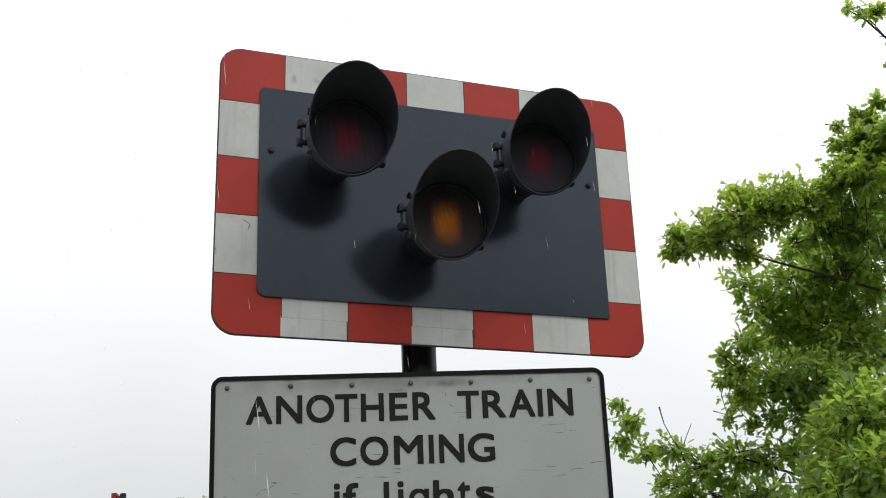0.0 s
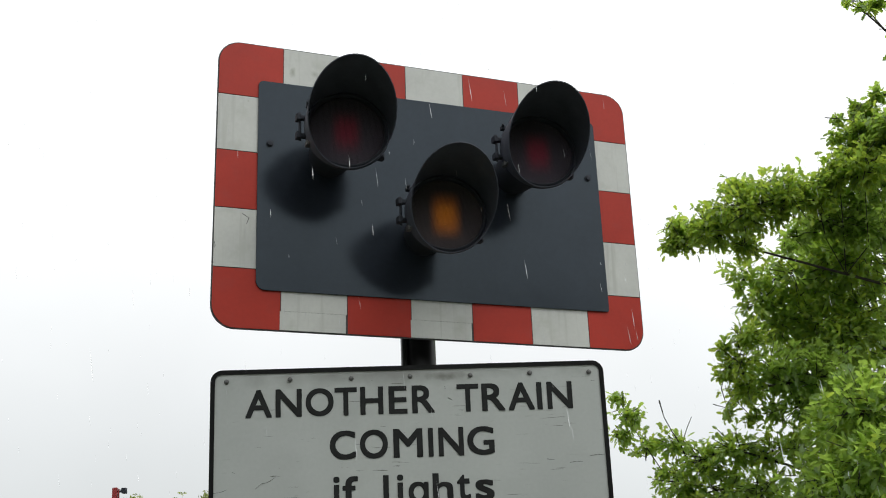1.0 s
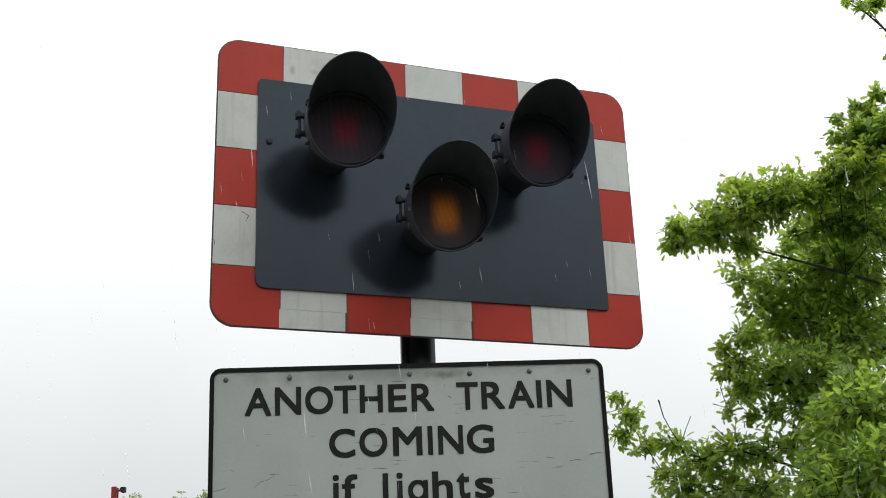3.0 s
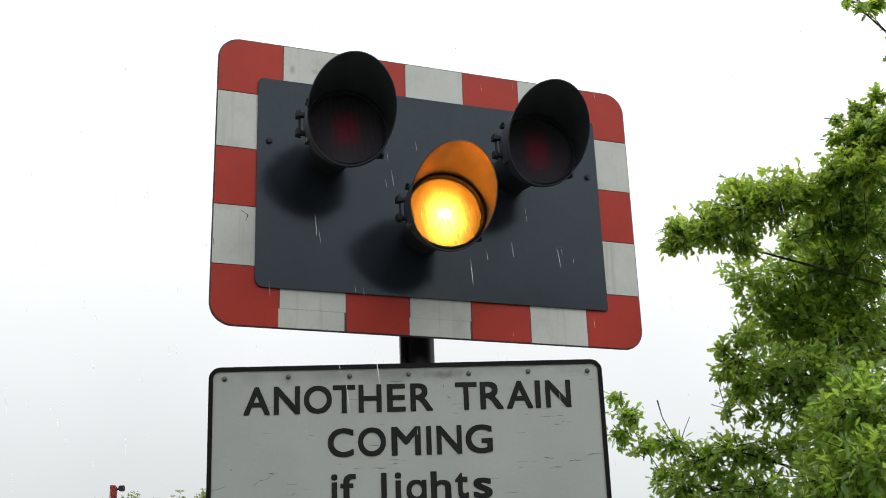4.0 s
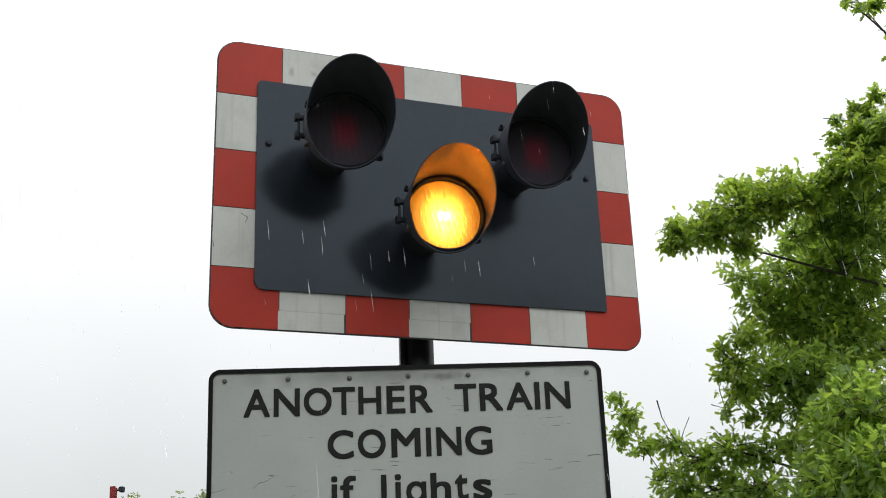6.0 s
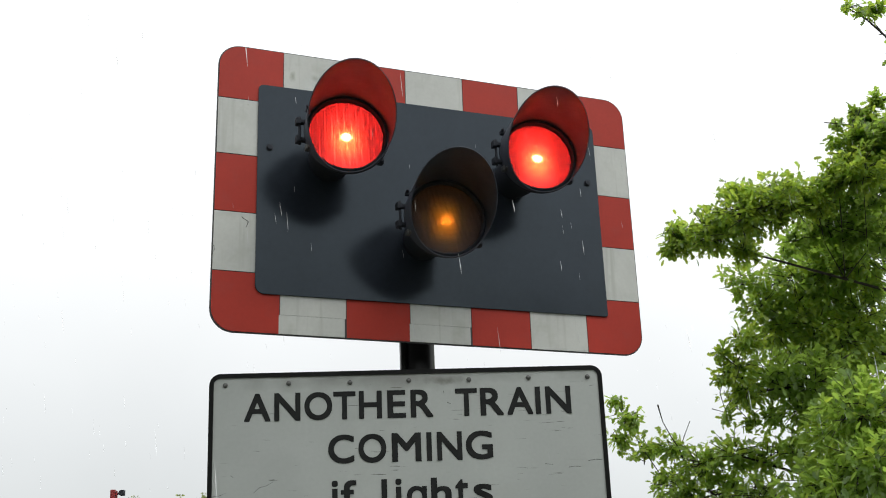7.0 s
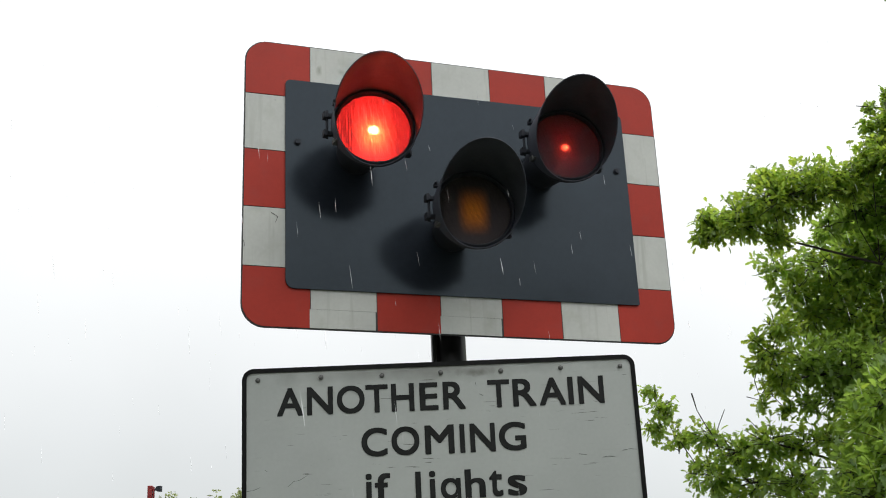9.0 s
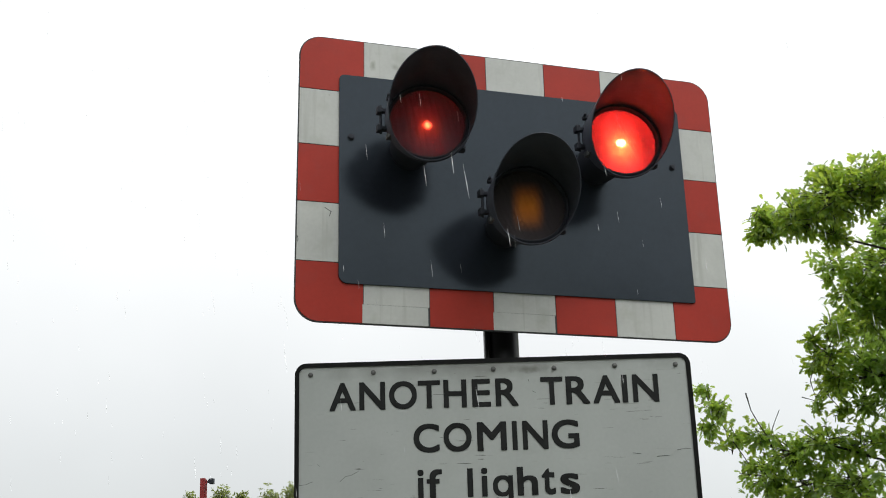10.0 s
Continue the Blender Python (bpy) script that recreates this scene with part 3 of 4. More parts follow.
    # scuffs on the old sheets
    for pts in (((-0.462, -0.080), (-0.447, -0.089), (-0.452, -0.103)), ((-0.521, -0.150), (-0.519, -0.158), (-0.520, -0.164))):
        bm = bmesh.new()
        for a, b in zip(pts, pts[1:]):
            rod(bm, (a[0], -0.0014, a[1]), (b[0], -0.0014, b[1]), 0.0008, 0.0005, 5)
        part("scuff", bm, EDGE, signal, "dark scuff in the white sheet", mt)
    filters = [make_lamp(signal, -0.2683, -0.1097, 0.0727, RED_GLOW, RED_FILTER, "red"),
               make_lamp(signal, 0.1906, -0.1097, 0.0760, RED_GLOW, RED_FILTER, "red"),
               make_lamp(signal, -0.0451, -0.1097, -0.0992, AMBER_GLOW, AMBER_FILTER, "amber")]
    return signal, filters


SIGNAL, FILTERS = make_signal()


# ---- the warning sign under it ----
SIGN = pose(-0.0550, 2.3746, EYE_Z + 0.4314, 0, 0, 4.360) @ Matrix.Scale(0.957, 4)
SW, SH = 0.8873, 0.50


def letter(sign, glyph, x0, x1, base, height, bold):
    """One letter, set between x0 and x1; height is that of capitals and ascenders."""
    cu = bpy.data.curves.new("letter", "FONT")
    cu.body, cu.size, cu.resolution_u = glyph, 1.0, 6
    tmp = bpy.data.objects.new("letter", cu)
    scene.collection.objects.link(tmp)
    flat = bpy.data.meshes.new_from_object(tmp.evaluated_get(bpy.context.evaluated_depsgraph_get()))
    bpy.data.objects.remove(tmp)
    co = np.empty(len(flat.vertices) * 3)
    flat.vertices.foreach_get("co", co)
    co = co.reshape(-1, 3)
    faces = [tuple(p.vertices) for p in flat.polygons]
    nv = len(co)
    verts, polys = [], []
    # heavier strokes: the outline set side by side around itself
    for k in range(9):
        dx, dz = bold * 0.92 * (k % 3 - 1), bold * 0.92 * (k // 3 - 1)
        verts.append(np.stack([co[:, 0] + dx, np.full(nv, -0.0008 - 0.00004 * k), co[:, 1] + dz], 1))
        polys += [tuple(i + k * nv for i in p) for p in faces]
    out = np.concatenate(verts)
    out[:, 0] = x0 + (out[:, 0] - out[:, 0].min()) * (x1 - x0) / (out[:, 0].max() - out[:, 0].min())
    top, low = out[:, 2].max(), out[:, 2].min()
    if glyph == "\u0261":
        out[:, 2] = base + 0.0445 + (out[:, 2] - top) * 0.0625 / (top - low)
    else:
        tall = {"s": 0.0445, "t": 0.057}.get(glyph, height)
        out[:, 2] = base + (out[:, 2] - low) * tall / (top - low)
    me = bpy.data.meshes.new("letter")
    me.from_pydata(out.tolist(), [], polys)
    me.materials.append(LETTER)
    ob = new("letter", me)
    ob.parent = sign
    return tagged(ob, "dark capital letter" if glyph.isupper() else "dark small letter")


def make_sign():
    sign = empty("warning_sign", SIGN)
    tagged(sign, "weathered white warning sign with dark lettering and black rim", "sign")
    bm = bmesh.new()
    slab(bm, rounded(-SW / 2 + 0.004, SW / 2 - 0.004, -SH + 0.004, -0.004, (0.024,) * 4), 0.0, 0.004)
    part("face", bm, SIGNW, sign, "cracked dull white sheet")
    bm = bmesh.new()
    hollow(bm, rounded(-SW / 2, SW / 2, -SH, 0, (0.026,) * 4), rounded(-SW / 2 + 0.0100, SW / 2 - 0.0100, -SH + 0.0100, -0.0100, (0.015,) * 4), -0.0022, 0.010)
    part("rim", bm, POSTM, sign, "black channel rim")
    for i in range(7):
        screw(sign, Matrix.Translation((-0.4085 + 0.8182 * i / 6 + (0.004 if i in (1, 2) else 0), -0.0005, -0.0262 + (0.0015 if i % 2 else 0))), 0.0045)
    for run in (((-0.3435, -0.262), (-0.332, -0.2515), (-0.318, -0.249), (-0.302, -0.240)), ((-0.434, -0.268), (-0.418, -0.2665), (-0.404, -0.261)),
                ((0.078, -0.050), (0.0795, -0.056)), ((0.086, -0.076), (0.091, -0.079), (0.094, -0.0805)), ((0.398, -0.2155), (0.416, -0.2125), (0.430, -0.2145)),
                ((-0.394, -0.224), (-0.388, -0.228)), ((0.30, -0.219), (0.318, -0.2215)), ((0.352, -0.2285), (0.368, -0.2265), (0.381, -0.228))):
        bm = bmesh.new()
        for a, b in zip(run, run[1:]):
            rod(bm, (a[0], 0.0, a[1]), (b[0], 0.0, b[1]), 0.0007, 0.0004, 5)
        part("scuff", bm, SCUFF, sign, "dark scratch through the white sheet")
    for zc in (-0.09, -0.38):
        bm = bmesh.new()
        block(bm, 0, 0.018, zc, 0.7, 0.02, 0.03, 0.002)
        block(bm, 0.02, 0.080, zc, 0.10, 0.104, 0.026, 0.002)
        part("rear_rail", bm, ALU, sign)
    for glyph, (x0, x1) in zip("ANOTHER", [(-0.3662, -0.3081), (-0.3001, -0.2423), (-0.2337, -0.1718), (-0.1695, -0.1197), (-0.1125, -0.0612), (-0.0491, -0.0075), (0.0033, 0.0539)]):
        letter(sign, glyph, x0, x1, -0.1085, 0.0625, 0.021)
    for glyph, (x0, x1) in zip("TRAIN", [(0.1045, 0.154), (0.1607, 0.2135), (0.2208, 0.2803), (0.2862, 0.2984), (0.3099, 0.3679)]):
        letter(sign, glyph, x0, x1, -0.1085, 0.0625, 0.021)
    for glyph, (x0, x1) in zip("COMING", [(-0.1816, -0.1244), (-0.1152, -0.0535), (-0.0412, 0.0239), (0.0363, 0.0475), (0.0593, 0.1154), (0.1236, 0.1843)]):
        letter(sign, glyph, x0, x1, -0.2055, 0.0635, 0.021)
    for glyph, (x0, x1) in zip("if", [(-0.1747, -0.1613), (-0.1552, -0.1211)]):
        letter(sign, glyph, x0, x1, -0.3035, 0.0615, 0.021)
    for glyph, (x0, x1) in zip("li\u0261hts", [(-0.0661, -0.0539), (-0.0355, -0.022), (-0.0109, 0.0333), (0.0426, 0.0876), (0.0963, 0.126), (0.1365, 0.1787)]):
        letter(sign, glyph, x0, x1, -0.3035, 0.0615, 0.021)
    return sign


make_sign()


# ---- oak tree ----
def leaf_arrays(length, width):
    """A lobed oak leaf: stations along the midrib, folded a little and drooping at the tip."""
    st = ((0.0, 0.015), (0.16, 0.09), (0.33, 0.22), (0.44, 0.11), (0.58, 0.30), (0.70, 0.14), (0.82, 0.25), (0.91, 0.11), (1.0, 0.03))
    v, f = [], []
    for s, w in st:
        drop = -0.10 * s * s
        lift = 0.20
        v += [(-w * width, s - 0.06 * w, drop + lift * w * width), (0, s, drop), (w * width, s - 0.06 * w, drop + lift * w * width)]
    for i in range(len(st) - 1):
        a = 3 * i
        f += [(a, a + 1, a + 4, a + 3), (a + 1, a + 2, a + 5, a + 4)]
    return np.array(v) * length, np.array(f)


LEAF_V, LEAF_F = leaf_arrays(1.0, 1.0)


def turn_of(way, spin):
    q = Vector(way).to_track_quat("Y", "Z").to_matrix()
    return np.array(q @ Matrix.Rotation(spin, 3, "Y"))


def spray(rng, tip, out, size, count, leaves):
    """Leaves in a whorl round a twig's tip."""
    out = np.array(out) / (np.linalg.norm(out) + 1e-9)
    for _ in range(count):
        w = out * rng.uniform(0.2, 1.0) + rng.normal(0, 0.62, 3)
        w[2] -= 0.18
        w /= np.linalg.norm(w) + 1e-9
        base = np.array(tip) - out * rng.uniform(0, 0.09) + rng.normal(0, 0.012, 3)
        leaves.append((base, turn_of(w, rng.normal(0, 0.6)), size * rng.uniform(0.65, 1.25)))


def leaf_mesh(name, leaves, material, parent, label):
    n, nv = len(leaves), len(LEAF_V)
    v = np.concatenate([b + (LEAF_V * s) @ r.T for b, r, s in leaves])
    f = np.concatenate([LEAF_F + i * nv for i in range(n)])
    me = bpy.data.meshes.new(name)
    me.from_pydata(v.tolist(), [], f.tolist())
    me.materials.append(material)
    ob = new(name, me)
    ob.parent = parent
    return tagged(ob, label, kind="stuff")


def clump(rng, c, r, leaves, twigs, density, size):
    """A rounded mass of sprays, denser outside, on twigs from its middle."""
    n = max(int(density * r * r), 2)
    for _ in range(n):
        d = rng.normal(0, 1, 3)
        d /= np.linalg.norm(d)
        p = np.array(c) + d * r * rng.uniform(0.35, 1.0) * np.array((1, 1, 0.85))
        spray(rng, p, d + np.array((0, 0, 0.15)), size, int(rng.integers(5, 9)), leaves)
        if rng.random() < 0.45:
            twigs.append((p, np.array(c) + (p - np.array(c)) * 0.25 + rng.normal(0, 0.03, 3)))


# masses of foliage along the boughs: x, y, z, radius
BRIGHT_UPPER = [(1.81, 7.99, 3.88, 0.09), (1.85, 7.94, 4.01, 0.1), (1.91, 7.95, 3.94, 0.15), (2.06, 7.7, 3.93, 0.21), (2.27, 7.51, 3.99, 0.25), (2.51, 7.41, 4.06, 0.23), (2.3, 7.78, 3.79, 0.13), (2.22, 7.57, 4.19, 0.1), (2.77, 7.5, 4.08, 0.19), (2.92, 7.4, 4.2, 0.17), (3.06, 7.3, 4.2, 0.2)]
TOP = [(3.28, 7.4, 4.79, 0.09), (3.15, 7.5, 4.74, 0.06), (3.01, 7.5, 4.65, 0.05), (2.96, 7.45, 4.49, 0.06), (3.12, 7.4, 4.52, 0.13), (3.21, 7.2, 4.49, 0.15), (3.05, 7.5, 4.38, 0.1), (3.23, 7.5, 4.35, 0.18), (3.24, 7.5, 4.68, 0.12), (3.27, 7.4, 4.42, 0.16), (3.12, 7.5, 4.26, 0.13), (3.07, 7.5, 4.53, 0.08)]
OVER = [(2.66, 6.2, 4.9, 0.04), (2.72, 6.12, 4.85, 0.05), (2.84, 6.2, 4.89, 0.08), (2.97, 6.3, 4.76, 0.05), (2.98, 6.3, 4.62, 0.05)]
DEEP = [(3.24, 9.42, 3.8, 0.33), (3.6, 9.28, 3.86, 0.44), (3.75, 9.09, 3.41, 0.43), (3.23, 9.31, 3.28, 0.38), (3.48, 9.25, 3.11, 0.43), (3.46, 8.99, 4.28, 0.32), (3.75, 8.86, 4.33, 0.38), (3.47, 8.88, 2.73, 0.41), (3.28, 8.99, 2.39, 0.41)]
DARK = [(3.18, 8.31, 3.94, 0.25), (3.18, 8.48, 3.21, 0.3), (2.51, 8.58, 3.76, 0.17), (2.63, 8.59, 3.58, 0.22), (2.9, 8.57, 3.75, 0.28), (3.18, 8.56, 3.83, 0.33), (3.39, 8.26, 3.83, 0.36), (2.77, 8.7, 3.37, 0.26), (3.05, 8.71, 3.4, 0.35), (3.36, 8.49, 3.39, 0.37), (2.92, 8.6, 4.04, 0.15)]
SHADE = [(2.94, 7.9, 3.99, 0.19), (3.13, 7.8, 4.0, 0.21), (3.28, 7.7, 3.85, 0.23), (2.8, 8.0, 3.94, 0.13), (3.32, 7.8, 4.17, 0.19), (3.09, 7.8, 4.18, 0.15), (2.87, 7.8, 4.14, 0.12), (3.37, 7.7, 4.33, 0.15)]
MIDDLE = [(2.1, 7.93, 2.89, 0.08), (2.1, 7.89, 3.07, 0.07), (2.19, 7.89, 2.96, 0.15), (2.29, 7.93, 3.15, 0.14), (2.24, 8.01, 2.78, 0.16), (2.3, 8.12, 2.59, 0.08), (2.12, 8.06, 2.63, 0.06)]
INNER = [(2.53, 8.12, 2.91, 0.24), (2.79, 8.04, 2.86, 0.3), (2.69, 8.1, 2.65, 0.17), (2.44, 8.05, 2.62, 0.13)]
NEAR = [(2.61, 7.31, 2.39, 0.23), (2.68, 6.95, 2.48, 0.28), (2.59, 6.7, 2.13, 0.27), (2.45, 7.18, 2.06, 0.26), (2.46, 6.87, 1.87, 0.31)]
LOW = [(2.58, 8.17, 2.37, 0.18), (2.43, 8.32, 2.35, 0.17), (2.19, 8.28, 2.38, 0.19), (1.99, 8.44, 2.32, 0.2), (1.82, 8.67, 2.48, 0.14), (1.56, 8.99, 2.75, 0.13), (1.49, 9.08, 2.92, 0.09), (1.64, 8.91, 2.49, 0.13), (1.49, 9.02, 2.6, 0.12), (1.85, 8.58, 2.15, 0.2), (2.11, 8.43, 2.09, 0.22), (2.33, 8.16, 2.06, 0.24), (1.74, 8.7, 2.25, 0.1)]
BARE = [(1.92, 8.56, 2.25), (1.86, 8.56, 2.45), (1.8, 8.56, 2.56), (1.75, 8.56, 2.67), (1.72, 8.54, 2.8)]
BARE_SIDE = [(1.87, 8.56, 2.47), (1.91, 8.54, 2.57), (1.95, 8.51, 2.66)]

TRUNK = (5.0, 8.6)


def make_tree():
    rng = np.random.default_rng(5)
    tree = empty("oak_tree", Matrix.Translation((TRUNK[0], TRUNK[1], 0)))
    tagged(tree, "leafy oak tree in fresh green leaf beside the crossing", "tree")
    off = np.array((TRUNK[0], TRUNK[1], 0.0))
    bm = bmesh.new()
    bough(bm, [(0, 0, -0.1), (0.02, 0, 0.3), (-0.03, 0.03, 1.2), (0.03, 0.05, 2.4), (0.0, 0.1, 3.8), (0.1, 0.05, 5.2), (0.05, 0.0, 6.4)], [0.34, 0.27, 0.22, 0.20, 0.16, 0.11, 0.05], 14)
    part("trunk", bm, BARK, tree, "rough grey-brown oak trunk", smooth=True)
    plan = ((DEEP, LEAF_GREEN, 430, 0.074, 2.9), (OVER, LEAF_GREEN, 1600, 0.060, 5.6), (BRIGHT_UPPER, LEAF_LIGHT, 2200, 0.054, 3.3), (TOP, LEAF_GREEN, 2200, 0.055, 4.4),
            (SHADE, LEAF_GREEN, 1250, 0.060, 3.6),
            (DARK, LEAF_GREEN, 820, 0.066, 2.6), (MIDDLE, LEAF_LIGHT, 1650, 0.056, 3.0), (INNER, LEAF_GREEN, 1150, 0.062, 2.8), (NEAR, LEAF_GREEN, 1150, 0.074, 1.7),
            (LOW, LEAF_GREEN, 1150, 0.060, 1.5))
    near = []
    for masses, material, density, size, fork in plan:
        leaves, twigs = [], []
        cs = [np.array(c[:3]) - off for c in masses]
        for c, (_, _, _, r) in zip(cs, masses):
            clump(rng, c, r * 1.22, leaves, twigs, density, size)
        # the limb runs out from mass to mass, with a branch to each
        root = np.array((-0.1, 0.05, fork))
        order = sorted(cs, key=lambda c: np.linalg.norm(c - root))
        stops = [root] + [order[i] for i in sorted({len(order) // 3, 2 * len(order) // 3, len(order) - 1})]
        way = []
        for a, b in zip(stops, stops[1:]):
            way += [a + (b - a) * s + rng.normal(0, 0.02, 3) * (0 < s < 1) for s in (0, 0.33, 0.67)]
        way.append(stops[-1])
        bm = bmesh.new()
        bough(bm, [tuple(p) for p in way], [0.015 * (1 - i / len(way)) ** 3 + 0.003 for i in range(len(way))], 8)
        part("limb", bm, BARK, tree, "crooked brown limb", smooth=True)
        bm = bmesh.new()
        for c in order[:-1]:
            k = min(range(1, len(way) - 1), key=lambda i: np.linalg.norm(way[i] - c) + 0.5 * (np.linalg.norm(way[i] - root) > np.linalg.norm(c - root)))
            a = way[k]
            b = (a + c) / 2 + rng.normal(0, 0.06, 3)
            bough(bm, [tuple(a), tuple(b), tuple(c)], [0.0045, 0.0034, 0.0022], 6)
        for a, b in twigs:
            rod(bm, tuple(b), tuple(a), 0.0035, 0.0018, 4)
        tagged(part("branching", bm, BARK, tree, "thin brown twigs"), kind="stuff")
        if masses is NEAR:
            near, leaves = leaves[:280], leaves[280:]
        # lit masses get more yellow-green leaves, shaded ones more green: shade put into colour
        if material is LEAF_LIGHT:
            mixed = [([q for i, q in enumerate(leaves) if i % 10 < 6], LEAF_LIGHT), ([q for i, q in enumerate(leaves) if i % 10 >= 6], LEAF_GREEN)]
        else:
            old = 10 if masses in (INNER, SHADE) else 9 if masses is NEAR else 7
            mixed = [([q for i, q in enumerate(leaves) if i % 10 < old], LEAF_GREEN), ([q for i, q in enumerate(leaves) if i % 10 >= old], LEAF_LIGHT)]
        for some, mm in (m for m in mixed if m[0]):
            leaf_mesh("foliage", some, mm, tree, "lobed oak leaves in fresh yellow-green" if mm is LEAF_LIGHT else "lobed oak leaves in mid green")
    # the rest of the crown, round and behind the trunk
    leaves, twigs = [], []
    for i in range(34):
        a, h = rng.uniform(-1.2, 1.8), rng.uniform(1.9, 7.6)
        wide = 2.3 * math.sqrt(max(0.1, 1 - ((h - 4.6) / 3.6) ** 2))
        c = np.array((wide * math.cos(a) * rng.uniform(0.4, 1) + 0.5, wide * math.sin(a) * rng.uniform(0.4, 1) + 0.2, h))
        clump(rng, c, rng.uniform(0.45, 0.75), leaves, twigs, 70, 0.12)
    leaf_mesh("foliage", leaves, LEAF_GREEN, tree, "lobed oak leaves in mid green")
    bm = bmesh.new()
    for a, b in twigs:
        rod(bm, tuple(b), tuple(a), 0.004, 0.002, 4)
    for i in range(9):
        a, h = rng.uniform(-1.0, 1.2), 2.2 + 0.45 * i
        bough(bm, [(0, 0.05, h), (0.8 * math.cos(a), 0.8 * math.sin(a), h + 0.35), (1.9 * math.cos(a), 1.9 * math.sin(a), h + 0.6)], [0.06, 0.04, 0.012], 7)
    tagged(part("branching", bm, BARK, tree, "brown branches and twigs"), kind="stuff")
    # bare twigs that stand clear of the leaves
    bm = bmesh.new()
    bough(bm, BARE, [0.007, 0.005, 0.0042, 0.0035, 0.006], 6)
    bough(bm, BARE_SIDE, [0.004, 0.003, 0.0025], 6)
    for v in bm.verts:
        v.co -= Vector(off)
    part("bare_twig", bm, BARK, tree, "bare brown twig with a bud")
    # single leaves of the nearest bough
    meshes = []
    for mm in (LEAF_GREEN, LEAF_GREEN, LEAF_LIGHT):
        me = bpy.data.meshes.new("leaf")
        me.from_pydata(LEAF_V.tolist(), [], LEAF_F.tolist())
        me.materials.append(mm)
        meshes.append(me)
    for i, (b, r, s) in enumerate(near):
        ob = new("leaf", meshes[i % 3])
        ob.parent = tree
        ob.matrix_basis = Matrix.Translation(b) @ Matrix(r.tolist()).to_4x4() @ Matrix.Scale(s, 4)


make_tree()


# ---- far off across the line ----
def make_red_post():
    post = empty("red_post", Matrix.Translation((-5.165, 18.0, 0)))
    tagged(post, "tall red painted post with a small dark lamp on a bracket", "post")
    bm = bmesh.new()
    block(bm, 0.004, 0, 1.55, 0.080, 0.08, 3.1, 0.01)
    part("shaft", bm, POSTRED, post, "red painted shaft")
    bm = bmesh.new()
    block(bm, 0.064, -0.015, 2.0, 0.022, 0.03, 2.15, 0.003)
    part("side_strip", bm, POSTRED, post)
    bm = bmesh.new()
    rod(bm, (0.045, 0, 3.035), (0.13, 0, 3.035), 0.016, 0.016)
    part("bracket", bm, BLACK, post, "short dark bracket")
    bm = bmesh.new()
    block(bm, 0.15, 0, 3.045, 0.07, 0.1, 0.09, 0.012)
    rod(bm, (0.15, -0.05, 3.045), (0.15, -0.085, 3.045), 0.038, 0.042, 14)
    part("lamp", bm, BLACK, post, "small dark box lamp")


make_red_post()


def make_bush(x, y, wide, high, seed):
    rng = np.random.default_rng(seed)
    bush = empty("bush", Matrix.Translation((x, y, 0)))
    tagged(bush, "loose green bush with thin upright shoots", "bush", group="bushes across the line")
    bm = bmesh.new()
    leaves = []
    for _ in range(48):
        a, r = rng.uniform(0, 2 * math.pi), wide * math.sqrt(rng.random())
        top = np.array((r * math.cos(a), r * math.sin(a), high * (1 - rng.uniform(0, 0.05) - 0.05 * (r / wide) ** 2)))
        foot = (top[0] * 0.35, top[1] * 0.35, 0)
        midp = (top[0] * 0.75, top[1] * 0.75, top[2] * 0.55)
        bough(bm, [foot, midp, tuple(top)], [0.014, 0.008, 0.002], 5)
        for s in np.linspace(0.4, 1.0, 13):
            p = np.array(midp) + (top - np.array(midp)) * (s - 0.35) / 0.65 + rng.normal(0, 0.04, 3)
            spray(rng, p, rng.normal(0, 1, 3) + np.array((0, 0, 0.5)), 0.062, 6, leaves)
    tagged(part("stems", bm, BARK, bush, "thin brown stems"), kind="stuff")
    leaf_mesh("foliage", leaves, LEAF_FAR, bush, "small green leaves")


make_bush(-5.26, 19.5, 0.15, 3.08, 21)
make_bush(-4.93, 19.6, 0.06, 3.00, 24)
make_bush(-4.45, 19.8, 0.22, 3.02, 22)
make_bush(-4.05, 20.0, 0.20, 3.13, 23)
make_bush(-5.84, 19.7, 0.10, 2.99, 25)


# ---- rain ----
def make_rain():
    rng = np.random.default_rng(9)
    verts, faces = [], []
    n = 0
    while n < 46000:
        x, y, z = rng.uniform(-1.5, 2.0), rng.uniform(0.75, 3.6), rng.uniform(0.0, 84.0)
        long, thick = rng.uniform(0.012, 0.036), rng.uniform(0.00028, 0.00062)
        lean = rng.uniform(0.05, 0.14) * long
        b = len(verts)
        verts.append((x, y, z))
        verts += [(x - lean * 0.4 + thick * math.cos(a), y + thick * math.sin(a), z + long * 0.4) for a in (0, 2.094, 4.189)]
        verts.append((x - lean, y, z + long))
        for k in (1, 2, 3):
            m = k % 3 + 1
            faces += [(b, b + k, b + m), (b + 4, b + m, b + k)]
        n += 1
    me = bpy.data.meshes.new("rain")
    me.from_pydata(verts, [], faces)
    me.materials.append(RAINM)
    ob = new("rain", me)
    return tagged(ob, "light rain falling in thin pale streaks", "rain", kind="stuff")


RAIN = make_rain()


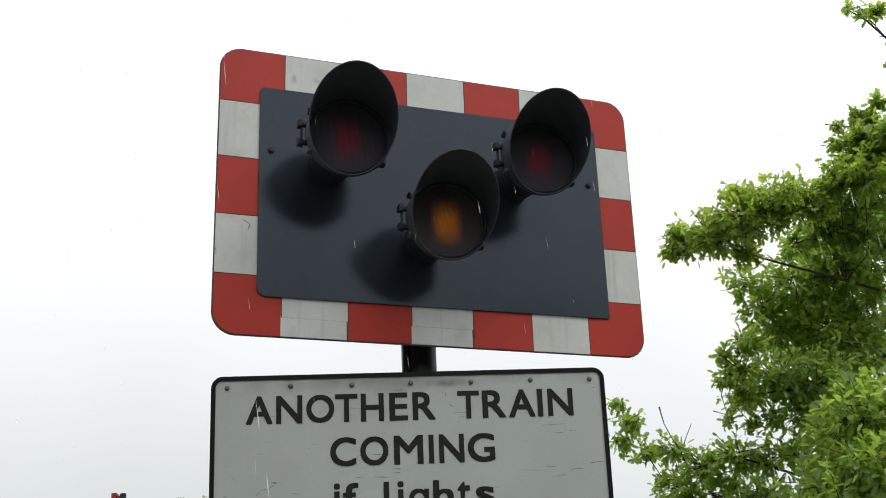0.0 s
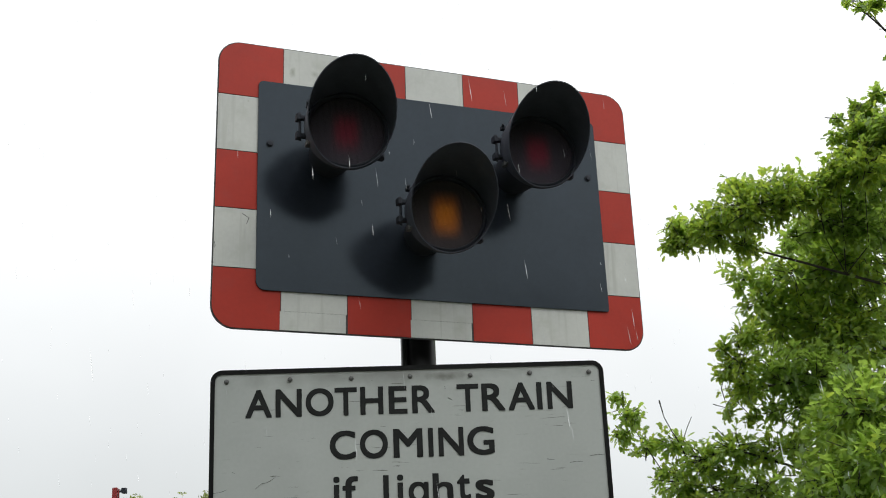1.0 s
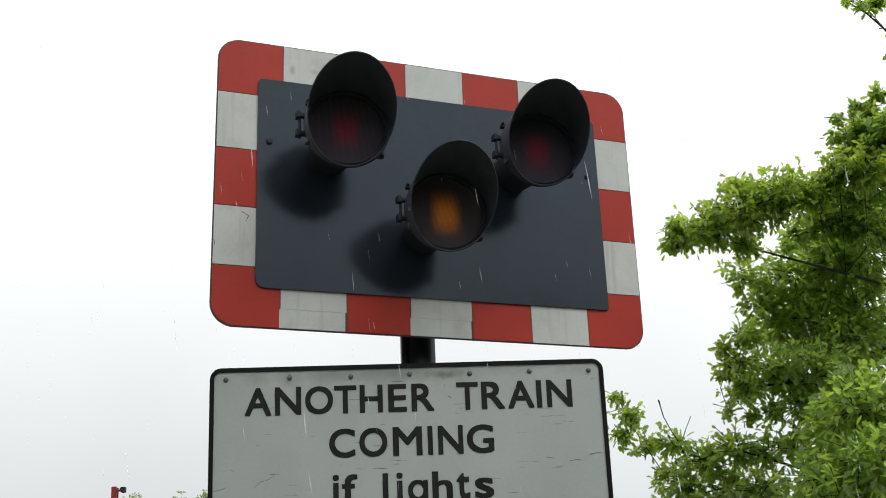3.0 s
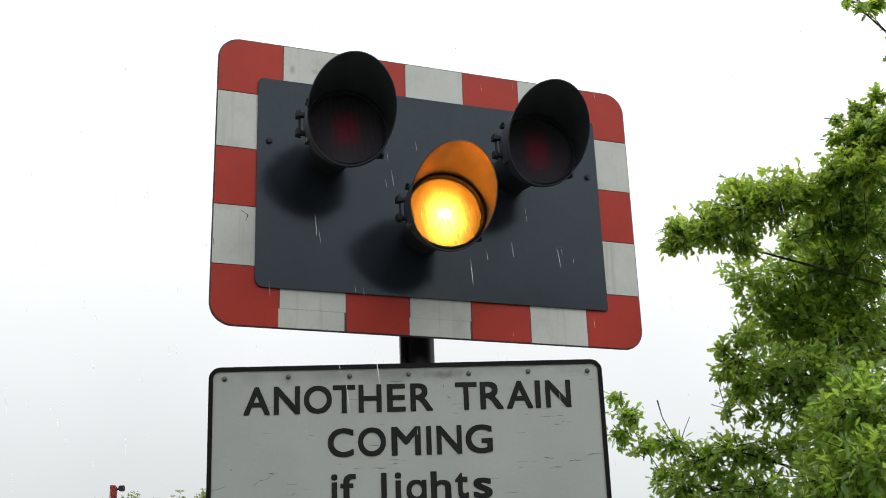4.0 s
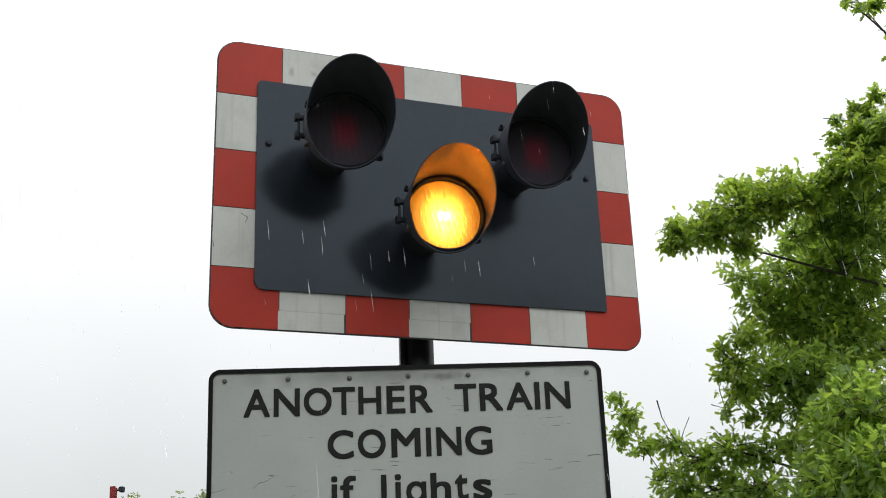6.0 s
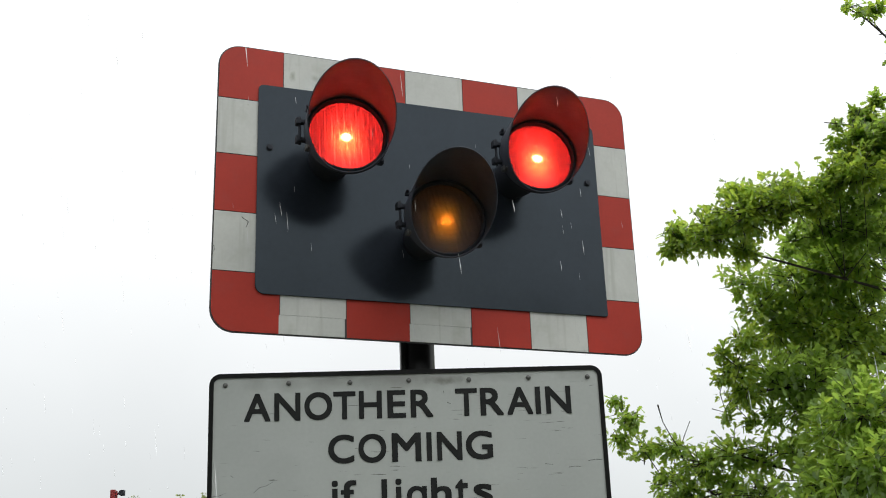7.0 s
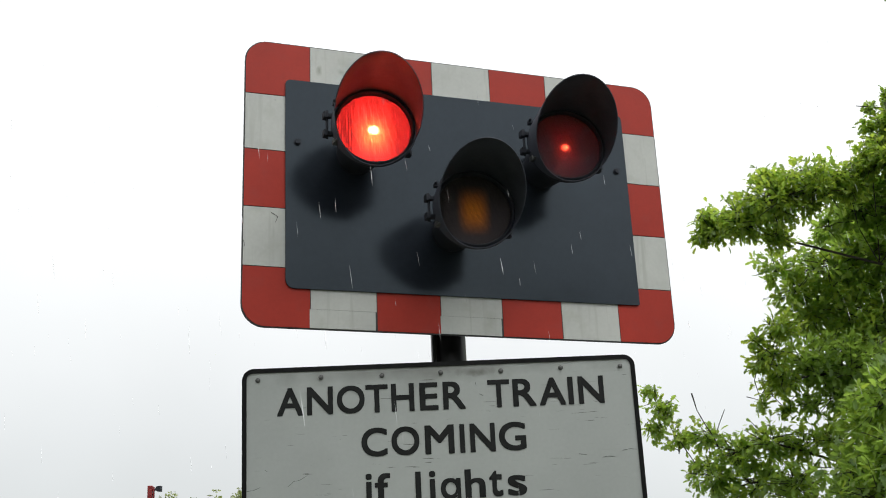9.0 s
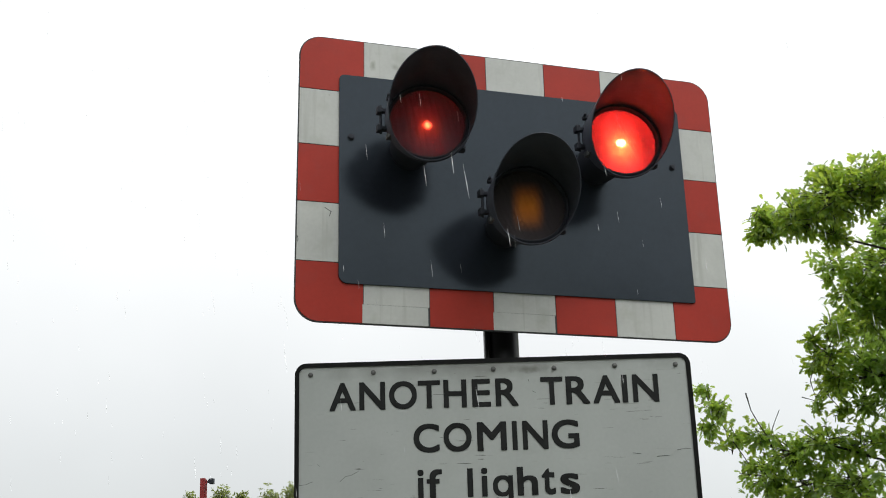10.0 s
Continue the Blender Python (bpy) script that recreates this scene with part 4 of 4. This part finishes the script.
# ---- what moves: the lamps' filters and the rain ----
AMBER_LEVEL = ((0, 0), (3.4, 0), (3.5, 0.1), (3.6, 0.6), (3.7, 0.95), (3.8, 1), (6.6, 1), (6.7, 0.9), (6.8, 0.32), (6.9, 0.11), (7.0, 0.022), (7.1, 0.010), (7.2, 0), (10, 0))
LEFT_LEVEL = ((0, 0), (6.7, 0), (6.8, 0.10), (6.9, 0.6), (7.0, 1), (7.1, 0.8), (7.2, 0.32), (7.3, 0.07), (7.4, 0.08), (7.5, 0.13), (7.6, 0.06), (7.7, 0.012),
              (7.8, 0.006), (7.9, 0.19), (8.0, 0.65), (8.1, 1), (8.2, 1), (8.3, 0.5), (8.4, 0.20), (8.5, 0.07), (8.6, 0.05), (8.7, 0.55), (8.8, 0.9), (8.9, 1),
              (9.0, 1), (9.1, 0.42), (9.2, 0.08), (9.3, 0.03), (9.4, 0.10), (9.5, 0.75), (9.6, 0.95), (9.7, 1), (9.8, 0.75), (9.9, 0.28), (10.0, 0.06))
RIGHT_LEVEL = ((0, 0), (6.7, 0), (6.8, 0.10), (6.9, 0.7), (7.0, 1), (7.1, 0.8), (7.2, 0.32), (7.3, 0.08), (7.4, 0.04), (7.5, 0.02), (7.6, 0.45), (7.7, 0.95),
               (7.8, 1), (7.9, 0.65), (8.0, 0.18), (8.1, 0.06), (8.2, 0.04), (8.3, 0.16), (8.4, 0.6), (8.5, 1), (8.6, 1), (8.7, 0.55), (8.8, 0.18), (8.9, 0.05),
               (9.0, 0.04), (9.1, 0.6), (9.2, 0.85), (9.3, 1), (9.4, 0.8), (9.5, 0.30), (9.6, 0.09), (9.7, 0.03), (9.8, 0.02), (9.9, 0.7), (10.0, 0.95))


def motions():
    for filt, levels, clear in zip(FILTERS, (LEFT_LEVEL, RIGHT_LEVEL, AMBER_LEVEL), (CLEAR_RED, CLEAR_RED, CLEAR_AMBER)):
        walk(filt, [(t, AIM @ pose(-slide(level ** 1.2, clear, PITCH), 0, 0)) for t, level in levels])
    walk(RAIN, [(0.25 * i, pose(0, 0, -8.0 * 0.25 * i)) for i in range(41)])


motions()
